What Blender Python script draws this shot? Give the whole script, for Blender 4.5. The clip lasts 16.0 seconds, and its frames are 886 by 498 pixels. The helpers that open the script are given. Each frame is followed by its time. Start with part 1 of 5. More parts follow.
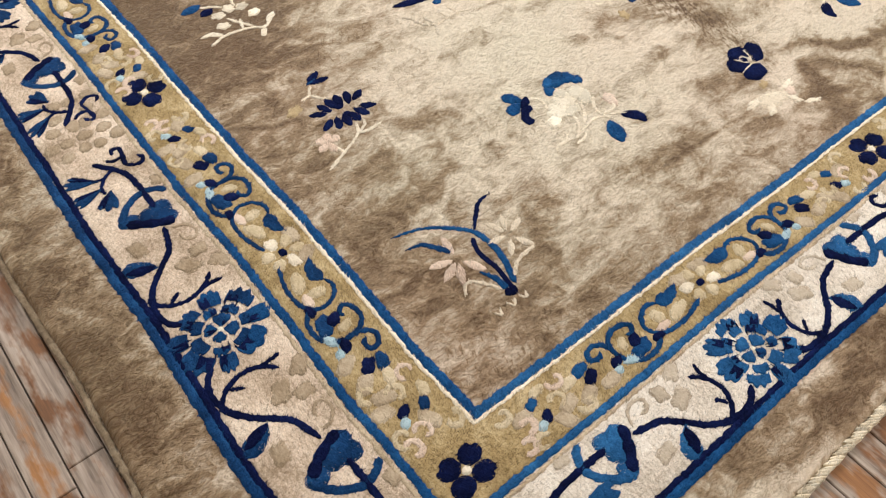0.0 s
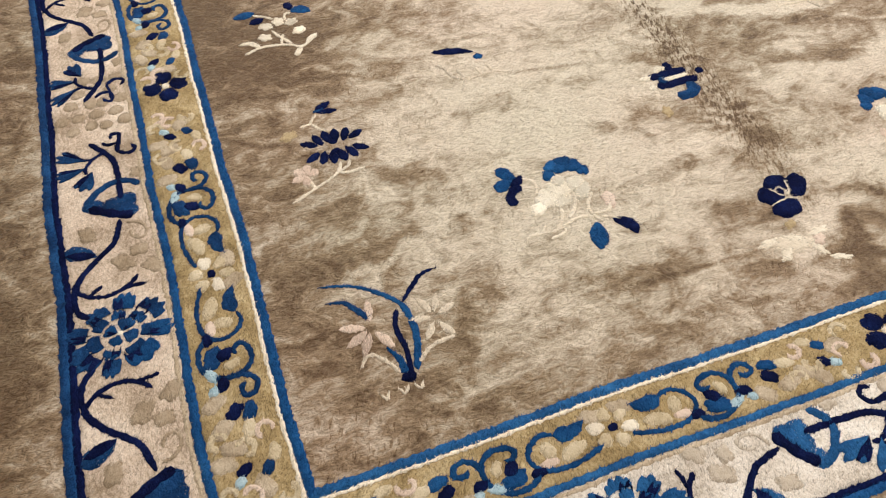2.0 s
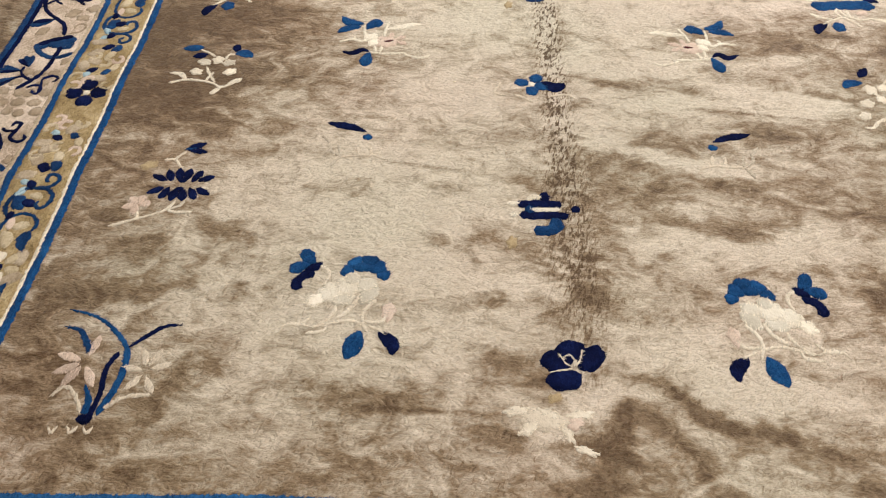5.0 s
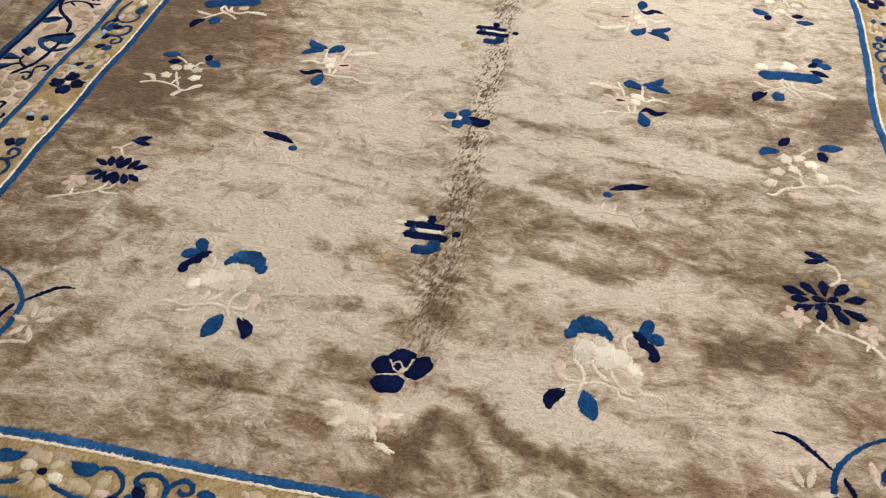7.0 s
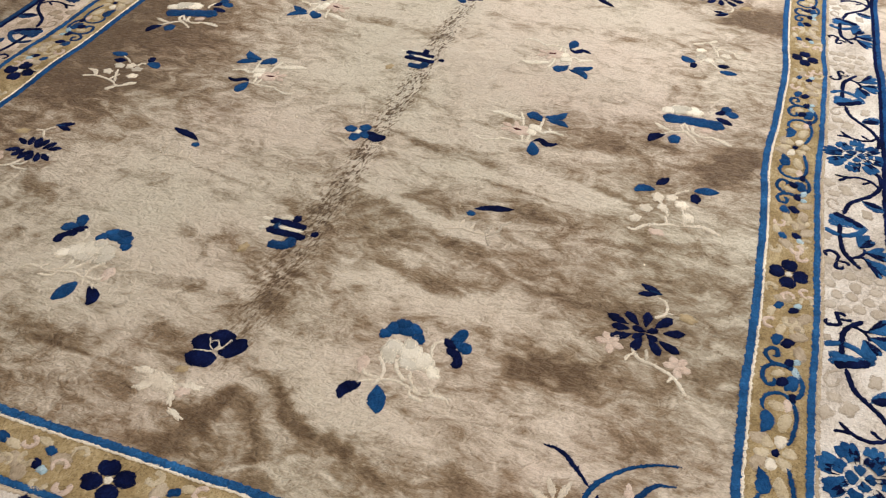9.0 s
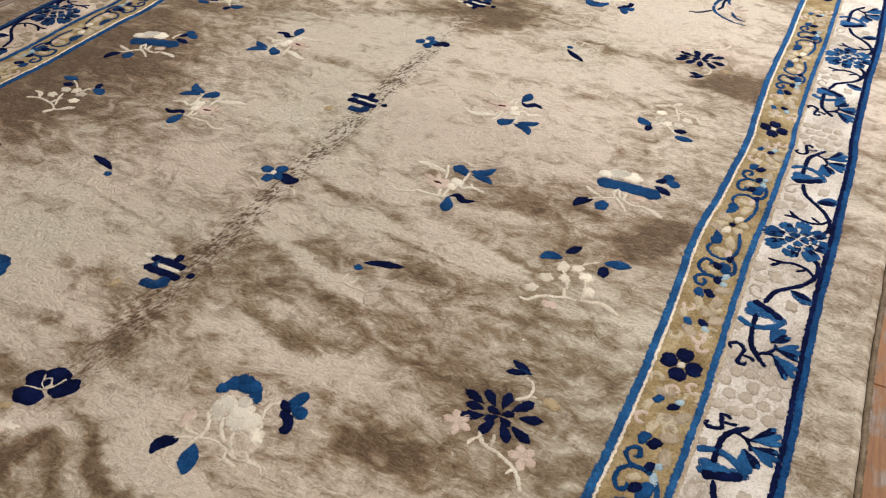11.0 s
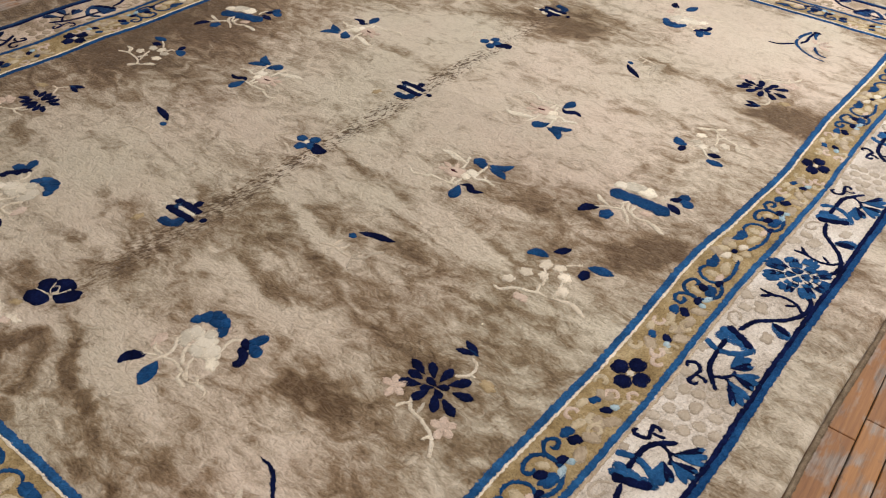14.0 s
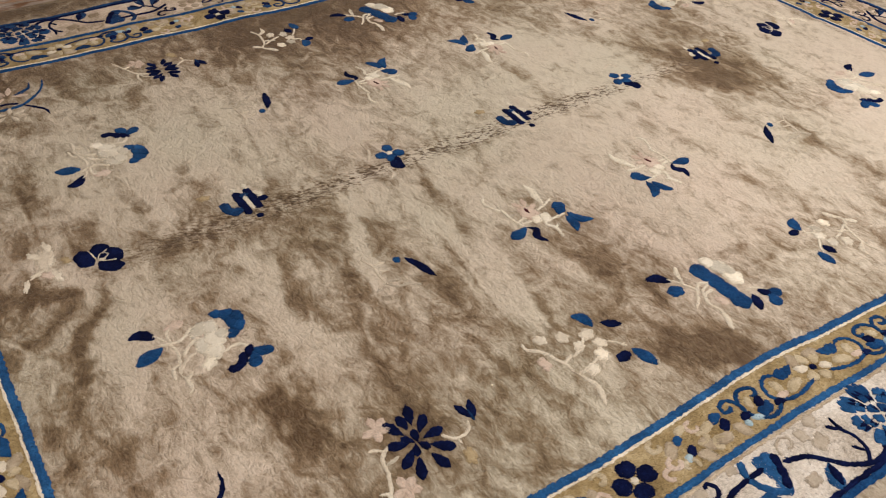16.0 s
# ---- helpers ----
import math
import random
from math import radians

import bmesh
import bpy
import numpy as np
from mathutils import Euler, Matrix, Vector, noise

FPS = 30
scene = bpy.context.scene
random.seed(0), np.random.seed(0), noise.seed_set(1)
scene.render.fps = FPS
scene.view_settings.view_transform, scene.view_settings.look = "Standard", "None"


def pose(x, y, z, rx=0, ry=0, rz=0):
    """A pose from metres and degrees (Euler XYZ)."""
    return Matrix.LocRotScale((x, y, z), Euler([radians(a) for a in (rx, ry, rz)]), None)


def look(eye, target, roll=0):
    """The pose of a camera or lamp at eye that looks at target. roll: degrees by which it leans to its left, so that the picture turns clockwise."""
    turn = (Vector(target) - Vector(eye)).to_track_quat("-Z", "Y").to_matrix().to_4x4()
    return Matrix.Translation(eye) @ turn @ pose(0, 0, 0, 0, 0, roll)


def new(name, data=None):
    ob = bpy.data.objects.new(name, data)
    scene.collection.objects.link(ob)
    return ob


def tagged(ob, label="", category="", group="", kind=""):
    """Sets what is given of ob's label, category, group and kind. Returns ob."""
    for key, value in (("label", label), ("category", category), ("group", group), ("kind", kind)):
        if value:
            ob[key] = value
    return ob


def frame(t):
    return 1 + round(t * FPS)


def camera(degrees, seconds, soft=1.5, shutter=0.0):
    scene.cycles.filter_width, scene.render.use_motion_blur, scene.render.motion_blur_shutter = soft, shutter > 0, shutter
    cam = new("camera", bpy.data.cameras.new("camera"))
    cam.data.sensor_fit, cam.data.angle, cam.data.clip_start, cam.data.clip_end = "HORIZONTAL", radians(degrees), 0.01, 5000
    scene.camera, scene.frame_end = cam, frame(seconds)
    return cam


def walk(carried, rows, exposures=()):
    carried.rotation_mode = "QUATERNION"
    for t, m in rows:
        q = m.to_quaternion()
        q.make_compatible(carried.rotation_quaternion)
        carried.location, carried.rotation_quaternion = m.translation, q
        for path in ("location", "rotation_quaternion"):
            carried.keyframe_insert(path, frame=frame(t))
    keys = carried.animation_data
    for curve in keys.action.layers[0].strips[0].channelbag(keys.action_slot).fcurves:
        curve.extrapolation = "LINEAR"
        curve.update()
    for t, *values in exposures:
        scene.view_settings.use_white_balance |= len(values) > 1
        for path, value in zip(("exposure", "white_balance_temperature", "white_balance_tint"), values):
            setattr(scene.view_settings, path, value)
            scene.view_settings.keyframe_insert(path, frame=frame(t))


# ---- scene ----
cam = camera(58.7, 16.0, soft=1.1)
PATH = [
    (0, (-0.348, -0.349, 1.087), (0.401, 0.575, -0.521), 0.1),
    (0.5, (-0.298, -0.38, 1.114), (0.38, 0.61, -0.487), 0.3),
    (1, (-0.15, -0.36, 1.11), (0.438, 0.687, -0.49), -0.2),
    (1.5, (-0.052, -0.366, 1.087), (0.456, 0.735, -0.503), -0.2),
    (2, (0.039, -0.435, 1.084), (0.46, 0.716, -0.497), -0.3),
    (2.5, (0.151, -0.44, 1.103), (0.483, 0.752, -0.469), -0.4),
    (3, (0.273, -0.376, 1.084), (0.519, 0.857, -0.472), -0.4),
    (3.5, (0.368, -0.365, 1.075), (0.536, 0.896, -0.468), -0.2),
    (4, (0.485, -0.448, 1.089), (0.584, 0.843, -0.436), 0.0),
    (4.5, (0.611, -0.491, 1.097), (0.653, 0.821, -0.412), 0.4),
    (5, (0.752, -0.47, 1.094), (0.741, 0.86, -0.399), 0.6),
    (5.2, (0.8, -0.45, 1.096), (0.769, 0.886, -0.392), 0.8),
    (7.3, (1.222, -0.548, 1.162), (0.961, 0.831, -0.263), 1.4),
    (7.5, (1.255, -0.514, 1.152), (0.98, 0.869, -0.266), 1.6),
    (8, (1.374, -0.465, 1.143), (1.049, 0.926, -0.256), 1.8),
    (8.5, (1.493, -0.495, 1.161), (1.118, 0.9, -0.222), 1.9),
    (9, (1.651, -0.538, 1.18), (1.226, 0.858, -0.188), 2.0),
    (9.5, (1.754, -0.496, 1.194), (1.278, 0.901, -0.157), 2.2),
    (10, (1.843, -0.367, 1.198), (1.313, 1.029, -0.133), 2.2),
    (10.2, (1.868, -0.322, 1.191), (1.319, 1.072, -0.133), 2.2),
    (12.3, (2.159, -0.254, 1.149), (1.429, 1.091, -0.14), 1.6),
    (12.5, (2.157, -0.209, 1.148), (1.413, 1.126, -0.142), 1.6),
    (13, (2.169, -0.139, 1.147), (1.383, 1.173, -0.141), 1.9),
    (13.5, (2.233, -0.168, 1.155), (1.39, 1.108, -0.134), 2.1),
    (14, (2.321, -0.213, 1.168), (1.412, 1.017, -0.121), 2.7),
    (14.5, (2.395, -0.179, 1.18), (1.397, 0.977, -0.112), 2.8),
    (15, (2.384, -0.023, 1.169), (1.307, 1.054, -0.126), 3.1),
    (15.5, (2.361, 0.058, 1.161), (1.212, 1.054, -0.138), 3.4),
    (16, (2.419, 0.086, 1.179), (1.214, 1.002, -0.128), 3.6),
]
walk(cam, [(t, look(eye, target, roll)) for t, eye, target, roll in PATH], exposures=[(0.0, 0.42, 6480, 9.6), (2.5, 0.26, 6550, 10.6), (5.0, 0.1, 6550, 10.8), (9.0, -0.16, 6400, 11.4), (12.5, -0.33, 6400, 12.2), (16.0, -0.41, 6800, 14.2)])

# ---- light: warm ceiling panels of a closed room ----
world = bpy.data.worlds.new("room_air")
scene.world = world
world.use_nodes = True
world.node_tree.nodes["Background"].inputs["Color"].default_value = (1.0, 0.95, 0.88, 1)
world.node_tree.nodes["Background"].inputs["Strength"].default_value = 0.05


def ceiling_lamp(x, y, z, watts, size_x, size_y, colour):
    lamp = bpy.data.lights.new("ceiling_lamp", "AREA")
    lamp.shape, lamp.size, lamp.size_y = "RECTANGLE", size_x, size_y
    lamp.energy, lamp.color = watts, colour
    ob = new("ceiling_lamp", lamp)
    ob.matrix_basis = pose(x, y, z)
    return ob


ceiling_lamp(-0.4, 2.0, 2.72, 50, 1.2, 1.2, (0.965, 0.985, 1.0))
ceiling_lamp(2.1, -1.5, 2.72, 60, 1.2, 1.2, (0.965, 0.985, 1.0))
ceiling_lamp(3.0, 3.2, 2.72, 154, 1.4, 1.4, (0.925, 0.965, 1.0))


# ---- materials ----
class Nodes:
    """Short hand for a node material."""

    def __init__(self, name):
        self.mat = bpy.data.materials.new(name)
        self.mat.use_nodes = True
        self.tree = self.mat.node_tree
        self.bsdf = self.tree.nodes["Principled BSDF"]
        self.pos = self.add("ShaderNodeNewGeometry").outputs["Position"]

    def add(self, kind):
        return self.tree.nodes.new(kind)

    def put(self, socket, value):
        if isinstance(value, bpy.types.NodeSocket):
            self.tree.links.new(value, socket)
        else:
            socket.default_value = value

    def math(self, op, a, b=0.0, c=0.0, clamp=False):
        node = self.add("ShaderNodeMath")
        node.operation, node.use_clamp = op, clamp
        for socket, value in zip(node.inputs, (a, b, c)):
            self.put(socket, value)
        return node.outputs[0]

    def noise(self, stretch, detail=3.0, rough=0.55, shift=0.0, warp=0.0, turn=0.0):
        mapping = self.add("ShaderNodeMapping")
        spot = self.pos
        if turn:
            turned = self.add("ShaderNodeMapping")
            turned.inputs["Rotation"].default_value = (0, 0, radians(turn))
            self.put(turned.inputs["Vector"], spot)
            spot = turned.outputs[0]
        self.put(mapping.inputs["Vector"], spot)
        mapping.inputs["Scale"].default_value = stretch
        mapping.inputs["Location"].default_value = (shift, shift * 1.7, shift * 0.6)
        node = self.add("ShaderNodeTexNoise")
        node.inputs["Scale"].default_value = 1.0
        node.inputs["Detail"].default_value = detail
        node.inputs["Roughness"].default_value = rough
        node.inputs["Distortion"].default_value = warp
        self.put(node.inputs["Vector"], mapping.outputs[0])
        return node.outputs["Fac"]

    def ramp(self, fac, stops):
        node = self.add("ShaderNodeValToRGB")
        el = node.color_ramp.elements
        while len(el) < len(stops):
            el.new(0.5)
        for e, (p, c) in zip(el, stops):
            e.position, e.color = p, (*c, 1)
        self.put(node.inputs["Fac"], fac)
        return node.outputs["Color"]

    def mix(self, fac, a, b, blend="MIX"):
        node = self.add("ShaderNodeMix")
        node.data_type, node.blend_type = "RGBA", blend
        self.put(node.inputs[0], fac)
        self.put(node.inputs[6], (*a, 1) if isinstance(a, tuple) else a)
        self.put(node.inputs[7], (*b, 1) if isinstance(b, tuple) else b)
        return node.outputs[2]

    def bump(self, height, strength, distance):
        node = self.add("ShaderNodeBump")
        node.inputs["Strength"].default_value = strength
        node.inputs["Distance"].default_value = distance
        self.put(node.inputs["Height"], height)
        return node.outputs["Normal"]

    def finish(self, colour, rough, normal=None, sheen=0.0, specular=0.2):
        self.put(self.bsdf.inputs["Base Color"], colour)
        self.put(self.bsdf.inputs["Roughness"], rough)
        self.bsdf.inputs["Specular IOR Level"].default_value = specular
        self.bsdf.inputs["Sheen Weight"].default_value = sheen
        self.bsdf.inputs["Sheen Roughness"].default_value = 0.5
        if normal is not None:
            self.put(self.bsdf.inputs["Normal"], normal)
        return self.mat

    def xy(self):
        node = self.add("ShaderNodeSeparateXYZ")
        self.put(node.inputs[0], self.pos)
        return node.outputs[0], node.outputs[1]

    def spot(self, x, y, cx, cy, rx, ry, amount, angle=0.0):
        """A soft oval patch round a place of the rug."""
        c, n = math.cos(radians(angle)), math.sin(radians(angle))
        a = self.math("ADD", self.math("MULTIPLY_ADD", x, c / rx, -(cx * c + cy * n) / rx), self.math("MULTIPLY", y, n / rx))
        b = self.math("ADD", self.math("MULTIPLY_ADD", x, -n / ry, (cx * n - cy * c) / ry), self.math("MULTIPLY", y, c / ry))
        r = self.math("ADD", self.math("MULTIPLY", a, a), self.math("MULTIPLY", b, b))
        return self.math("MULTIPLY", self.math("POWER", 2.718, self.math("MULTIPLY", r, -1.0)), amount)

    def tuft_tone(self, colour, amount):
        """Each tuft a little lighter or darker than the next."""
        isle = self.add("ShaderNodeNewGeometry").outputs["Random Per Island"]
        tone = self.math("MULTIPLY_ADD", isle, 2 * amount, 1 - amount)
        node = self.add("ShaderNodeCombineColor")
        for socket in node.inputs:
            self.put(socket, tone)
        return self.mix(1.0, colour, node.outputs[0], "MULTIPLY")


def wool(name, dark, mid, light, blotch=9.0, sheen=0.04, contrast=1.0):
    """Dyed wool pile: dye lots, tufts and fibres."""
    g = Nodes(name)
    big = g.noise((blotch, blotch, blotch), 4.0)
    tuft = g.noise((190, 120, 60), 3.0, 0.65, 3.0)
    fine = g.noise((520, 330, 200), 2.0, 0.65, 7.0)
    fac = 0.5
    for source, gain in ((big, 1.0), (tuft, 0.55), (fine, 0.35)):
        fac = g.math("ADD", fac, g.math("MULTIPLY_ADD", source, gain * contrast, -0.5 * gain * contrast))
    colour = g.ramp(fac, [(0.22, dark), (0.5, mid), (0.78, light)])
    height = g.math("ADD", g.math("MULTIPLY", tuft, 0.8), g.math("MULTIPLY", fine, 0.4))
    return g.finish(g.tuft_tone(colour, 0.32), 0.95, g.bump(height, 0.6, 0.004), sheen, 0.06)


def field_wool():
    """Worn ground pile; its shading painted in, pale where brushed flat, brown where standing."""
    g = Nodes("worn_shaded_wool")
    x, y = g.xy()
    streak = g.noise((2.6, 10.0, 1.0), 4.0, 0.52, 2.0, 0.7)
    blotch = g.noise((4.6, 6.2, 1.0), 4.0, 0.52, 9.0, 0.6)
    cloud = g.noise((14.0, 20.0, 4.0), 4.0, 0.58, 5.0, 1.2)
    tuft = g.noise((55, 170, 60), 3.0, 0.65, 3.0, 0.6)
    fine = g.noise((200, 460, 200), 2.0, 0.65, 7.0)
    clump = g.noise((42, 68, 20), 3.0, 0.55, 14.0, 1.6)
    hue = g.noise((1.6, 1.6, 1.0), 3.0, 0.5, 31.0)
    # pile and fold shading stored on the mesh, painted into the colour
    nap_shade_dirt = g.add("ShaderNodeAttribute")
    nap_shade_dirt.attribute_name = "nap_shade_dirt"
    total = g.math("ADD", nap_shade_dirt.outputs["Fac"], 0.43)
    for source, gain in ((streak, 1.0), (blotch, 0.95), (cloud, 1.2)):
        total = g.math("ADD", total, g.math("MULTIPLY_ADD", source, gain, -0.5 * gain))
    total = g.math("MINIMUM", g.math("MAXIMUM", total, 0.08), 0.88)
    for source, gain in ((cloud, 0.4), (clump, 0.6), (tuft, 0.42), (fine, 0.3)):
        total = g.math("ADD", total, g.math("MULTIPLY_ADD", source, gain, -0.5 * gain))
    # the fold down the middle: broken tufts, shade in the splits painted dark
    seam = g.math("ADD", g.spot(x, y, 0.988, 1.45, 0.027, 0.55, 1.8), g.spot(x, y, 0.985, 0.55, 0.05, 0.35, 0.42))
    split = g.noise((185, 58, 10), 2.0, 0.55, 4.0, 0.8, 17)
    crack = g.math("MINIMUM", g.math("MAXIMUM", g.math("MULTIPLY_ADD", split, 9.0, -4.7), -0.4), 1.0)
    crack = g.math("MULTIPLY", crack, g.math("MINIMUM", seam, 1.0))
    # short partings in the pile, here and there, their shade painted dark
    dash = g.math("MULTIPLY_ADD", g.noise((170, 62, 10), 1.0, 0.5, 23.0, 0.6, 22), 14.0, -8.9, clamp=True)
    here = g.math("MULTIPLY_ADD", g.noise((5.0, 7.0, 1.0), 2.0, 0.5, 17.0), 7.0, -3.4, clamp=True)
    crack = g.math("ADD", crack, g.math("MULTIPLY", g.math("MULTIPLY", dash, here), 0.22))
    total = g.math("ADD", total, g.math("MULTIPLY", crack, 1.0), clamp=True)
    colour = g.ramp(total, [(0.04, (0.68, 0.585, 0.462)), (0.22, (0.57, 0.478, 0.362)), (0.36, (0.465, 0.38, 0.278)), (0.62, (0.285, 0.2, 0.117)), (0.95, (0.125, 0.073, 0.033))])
    height = g.math("ADD", g.math("MULTIPLY", tuft, 0.9), g.math("MULTIPLY", fine, 0.45))
    height = g.math("SUBTRACT", height, g.math("MULTIPLY", crack, 1.2))
    height = g.math("ADD", height, g.math("ADD", g.math("MULTIPLY", cloud, 1.2), g.math("MULTIPLY", clump, 2.4)))
    tint = g.ramp(hue, [(0.35, (0.975, 1.0, 0.97)), (0.65, (1.035, 0.99, 0.985))])
    colour = g.mix(1.0, colour, tint, "MULTIPLY")
    return g.finish(g.tuft_tone(colour, 0.15), 0.6, g.bump(height, 0.55, 0.005), 0.1, 0.3)


def floor_wood():
    """Old strip flooring: orange varnish worn to grey wood, grain along the boards."""
    g = Nodes("worn_oak_boards")
    rnd = g.add("ShaderNodeObjectInfo").outputs["Random"]
    isle = g.add("ShaderNodeNewGeometry").outputs["Random Per Island"]
    tone = g.math("FRACT", g.math("ADD", rnd, isle))
    x, y = g.xy()
    grain = g.noise((140, 7, 20), 4.0, 0.65, 1.0)
    wave = g.noise((30, 5, 8), 3.0, 0.6, 6.0)
    wear = g.noise((26, 9, 6), 4.0, 0.6, 12.0)
    far = g.math("MAXIMUM", g.math("MINIMUM", g.math("MULTIPLY_ADD", x, -0.34, 0.40), 0.55), -0.7)
    worn = g.math("ADD", g.math("MULTIPLY_ADD", wear, 8.0, -3.7), far)
    worn = g.math("ADD", worn, g.math("MULTIPLY_ADD", tone, 0.5, -0.25), clamp=True)
    varnish = g.ramp(g.math("ADD", g.math("MULTIPLY", grain, 0.6), g.math("MULTIPLY", tone, 0.45)), [(0.2, (0.085, 0.038, 0.017)), (0.5, (0.225, 0.10, 0.04)), (0.85, (0.44, 0.21, 0.075))])
    bare = g.ramp(g.math("ADD", g.math("MULTIPLY", grain, 0.55), g.math("MULTIPLY", wave, 0.5)), [(0.36, (0.12, 0.09, 0.07)), (0.52, (0.30, 0.235, 0.187)), (0.68, (0.47, 0.385, 0.315))])
    colour = g.mix(worn, varnish, bare)
    dirt = g.math("MULTIPLY_ADD", g.noise((60, 40, 10), 3.0, 0.6, 20.0), 5.0, -3.1, clamp=True)
    colour = g.mix(g.math("MULTIPLY", dirt, 0.6), colour, (0.06, 0.045, 0.035))
    return g.finish(colour, g.math("MULTIPLY_ADD", worn, 0.2, 0.58), g.bump(g.math("ADD", grain, wave), 0.5, 0.002), 0.0, 0.25)


def plain(name, a, b, scale, rough):
    g = Nodes(name)
    fac = g.noise((scale, scale, scale), 4.0)
    return g.finish(g.ramp(fac, [(0.3, a), (0.7, b)]), rough, g.bump(fac, 0.2, 0.003))


# soft shading painted on the ground pile: x, y, half widths, strength (minus: brushed pale)
SHADE_PATCHES = [
    (0.10, 1.32, 0.26, 0.42, 0.44), (0.05, 0.50, 0.14, 0.40, 0.14), (0.70, 1.80, 0.28, 0.35, -0.12),
    (1.02, 2.14, 0.20, 0.16, 0.45), (1.45, 2.30, 0.35, 0.10, 0.22), (1.88, 1.20, 0.07, 0.085, 0.75),
    (1.90, 2.04, 0.12, 0.08, 0.75), (1.12, 0.15, 0.14, 0.12, -0.10), (1.32, 0.38, 0.24, 0.34, -0.16),
    (0.20, 0.16, 0.26, 0.18, 0.10), (1.35, 1.60, 0.45, 0.40, -0.32), (0.78, 1.30, 0.22, 0.40, -0.22),
    (0.68, 0.62, 0.32, 0.34, -0.20), (1.35, 2.60, 0.60, 0.25, -0.36), (-0.40, 0.55, 0.07, 0.80, 0.46),
    (0.985, 0.55, 0.045, 0.35, 0.16), (0.990, 1.35, 0.022, 0.55, 0.34), (0.6, -0.31, 0.9, 0.05, 0.34), (2.32, 1.2, 0.07, 1.0, -0.16),
]

# broad painted shading of the pile, same columns
BROAD_SHADE = [(0.85, 1.75, 0.35, 0.35, -0.20), (0.40, 0.76, 0.20, 0.26, -0.18), (1.20, 1.15, 0.30, 0.30, -0.16), (0.22, 0.99, 0.22, 0.18, 0.26), (0.46, 0.36, 0.20, 0.22, -0.14), (1.50, 2.35, 0.50, 0.40, -0.24)]

# narrow pile marks and old folds, their light and shade painted in: x, y, half length, half width, strength, angle
FOLD_SHADE = [
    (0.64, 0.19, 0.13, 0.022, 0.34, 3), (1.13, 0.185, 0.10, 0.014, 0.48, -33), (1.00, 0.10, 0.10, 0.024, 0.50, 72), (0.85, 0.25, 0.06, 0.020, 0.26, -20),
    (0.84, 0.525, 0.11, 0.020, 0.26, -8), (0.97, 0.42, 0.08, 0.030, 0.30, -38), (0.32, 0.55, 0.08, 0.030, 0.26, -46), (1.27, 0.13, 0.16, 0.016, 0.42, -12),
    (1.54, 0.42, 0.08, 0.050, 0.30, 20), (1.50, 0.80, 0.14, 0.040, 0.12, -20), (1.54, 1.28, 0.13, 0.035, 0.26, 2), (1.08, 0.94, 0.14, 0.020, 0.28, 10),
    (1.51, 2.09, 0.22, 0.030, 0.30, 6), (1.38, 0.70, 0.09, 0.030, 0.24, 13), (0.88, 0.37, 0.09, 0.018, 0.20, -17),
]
CREASE_SHADE = [
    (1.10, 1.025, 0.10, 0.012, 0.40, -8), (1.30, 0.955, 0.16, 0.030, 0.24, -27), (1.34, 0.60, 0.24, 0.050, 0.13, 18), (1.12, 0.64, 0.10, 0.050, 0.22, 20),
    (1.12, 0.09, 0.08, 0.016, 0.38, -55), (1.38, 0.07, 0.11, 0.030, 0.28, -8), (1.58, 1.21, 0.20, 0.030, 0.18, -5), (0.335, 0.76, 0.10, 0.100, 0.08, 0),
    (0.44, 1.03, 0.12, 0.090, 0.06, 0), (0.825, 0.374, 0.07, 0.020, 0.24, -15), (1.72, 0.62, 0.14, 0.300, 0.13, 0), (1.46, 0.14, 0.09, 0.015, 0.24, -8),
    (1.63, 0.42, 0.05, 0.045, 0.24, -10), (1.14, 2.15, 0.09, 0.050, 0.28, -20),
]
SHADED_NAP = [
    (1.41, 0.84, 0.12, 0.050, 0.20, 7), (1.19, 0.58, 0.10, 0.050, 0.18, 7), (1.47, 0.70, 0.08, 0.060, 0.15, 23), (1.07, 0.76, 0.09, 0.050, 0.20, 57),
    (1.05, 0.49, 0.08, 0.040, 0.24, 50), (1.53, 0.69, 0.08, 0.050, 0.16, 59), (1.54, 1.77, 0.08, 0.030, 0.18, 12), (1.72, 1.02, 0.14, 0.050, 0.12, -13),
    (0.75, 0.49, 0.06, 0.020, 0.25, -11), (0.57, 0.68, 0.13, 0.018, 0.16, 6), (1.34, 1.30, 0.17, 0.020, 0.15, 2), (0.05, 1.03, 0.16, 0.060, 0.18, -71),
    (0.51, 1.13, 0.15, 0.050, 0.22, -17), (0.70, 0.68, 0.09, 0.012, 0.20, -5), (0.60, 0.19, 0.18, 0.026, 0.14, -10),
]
FOLD_LIGHT = [
    (0.56, 0.59, 0.17, 0.035, -0.24, -4), (0.66, 0.62, 0.15, 0.018, -0.22, 8), (1.22, 0.77, 0.16, 0.018, -0.44, -13), (1.33, 0.94, 0.14, 0.022, -0.24, -11),
    (0.88, 0.15, 0.06, 0.025, -0.30, -27), (0.53, 0.34, 0.09, 0.022, -0.22, -4), (1.17, 0.955, 0.09, 0.014, -0.34, -5), (1.46, 0.985, 0.15, 0.016, -0.32, -8),
    (1.22, 0.535, 0.11, 0.020, -0.26, -11), (1.37, 0.53, 0.11, 0.025, -0.24, 14),
]
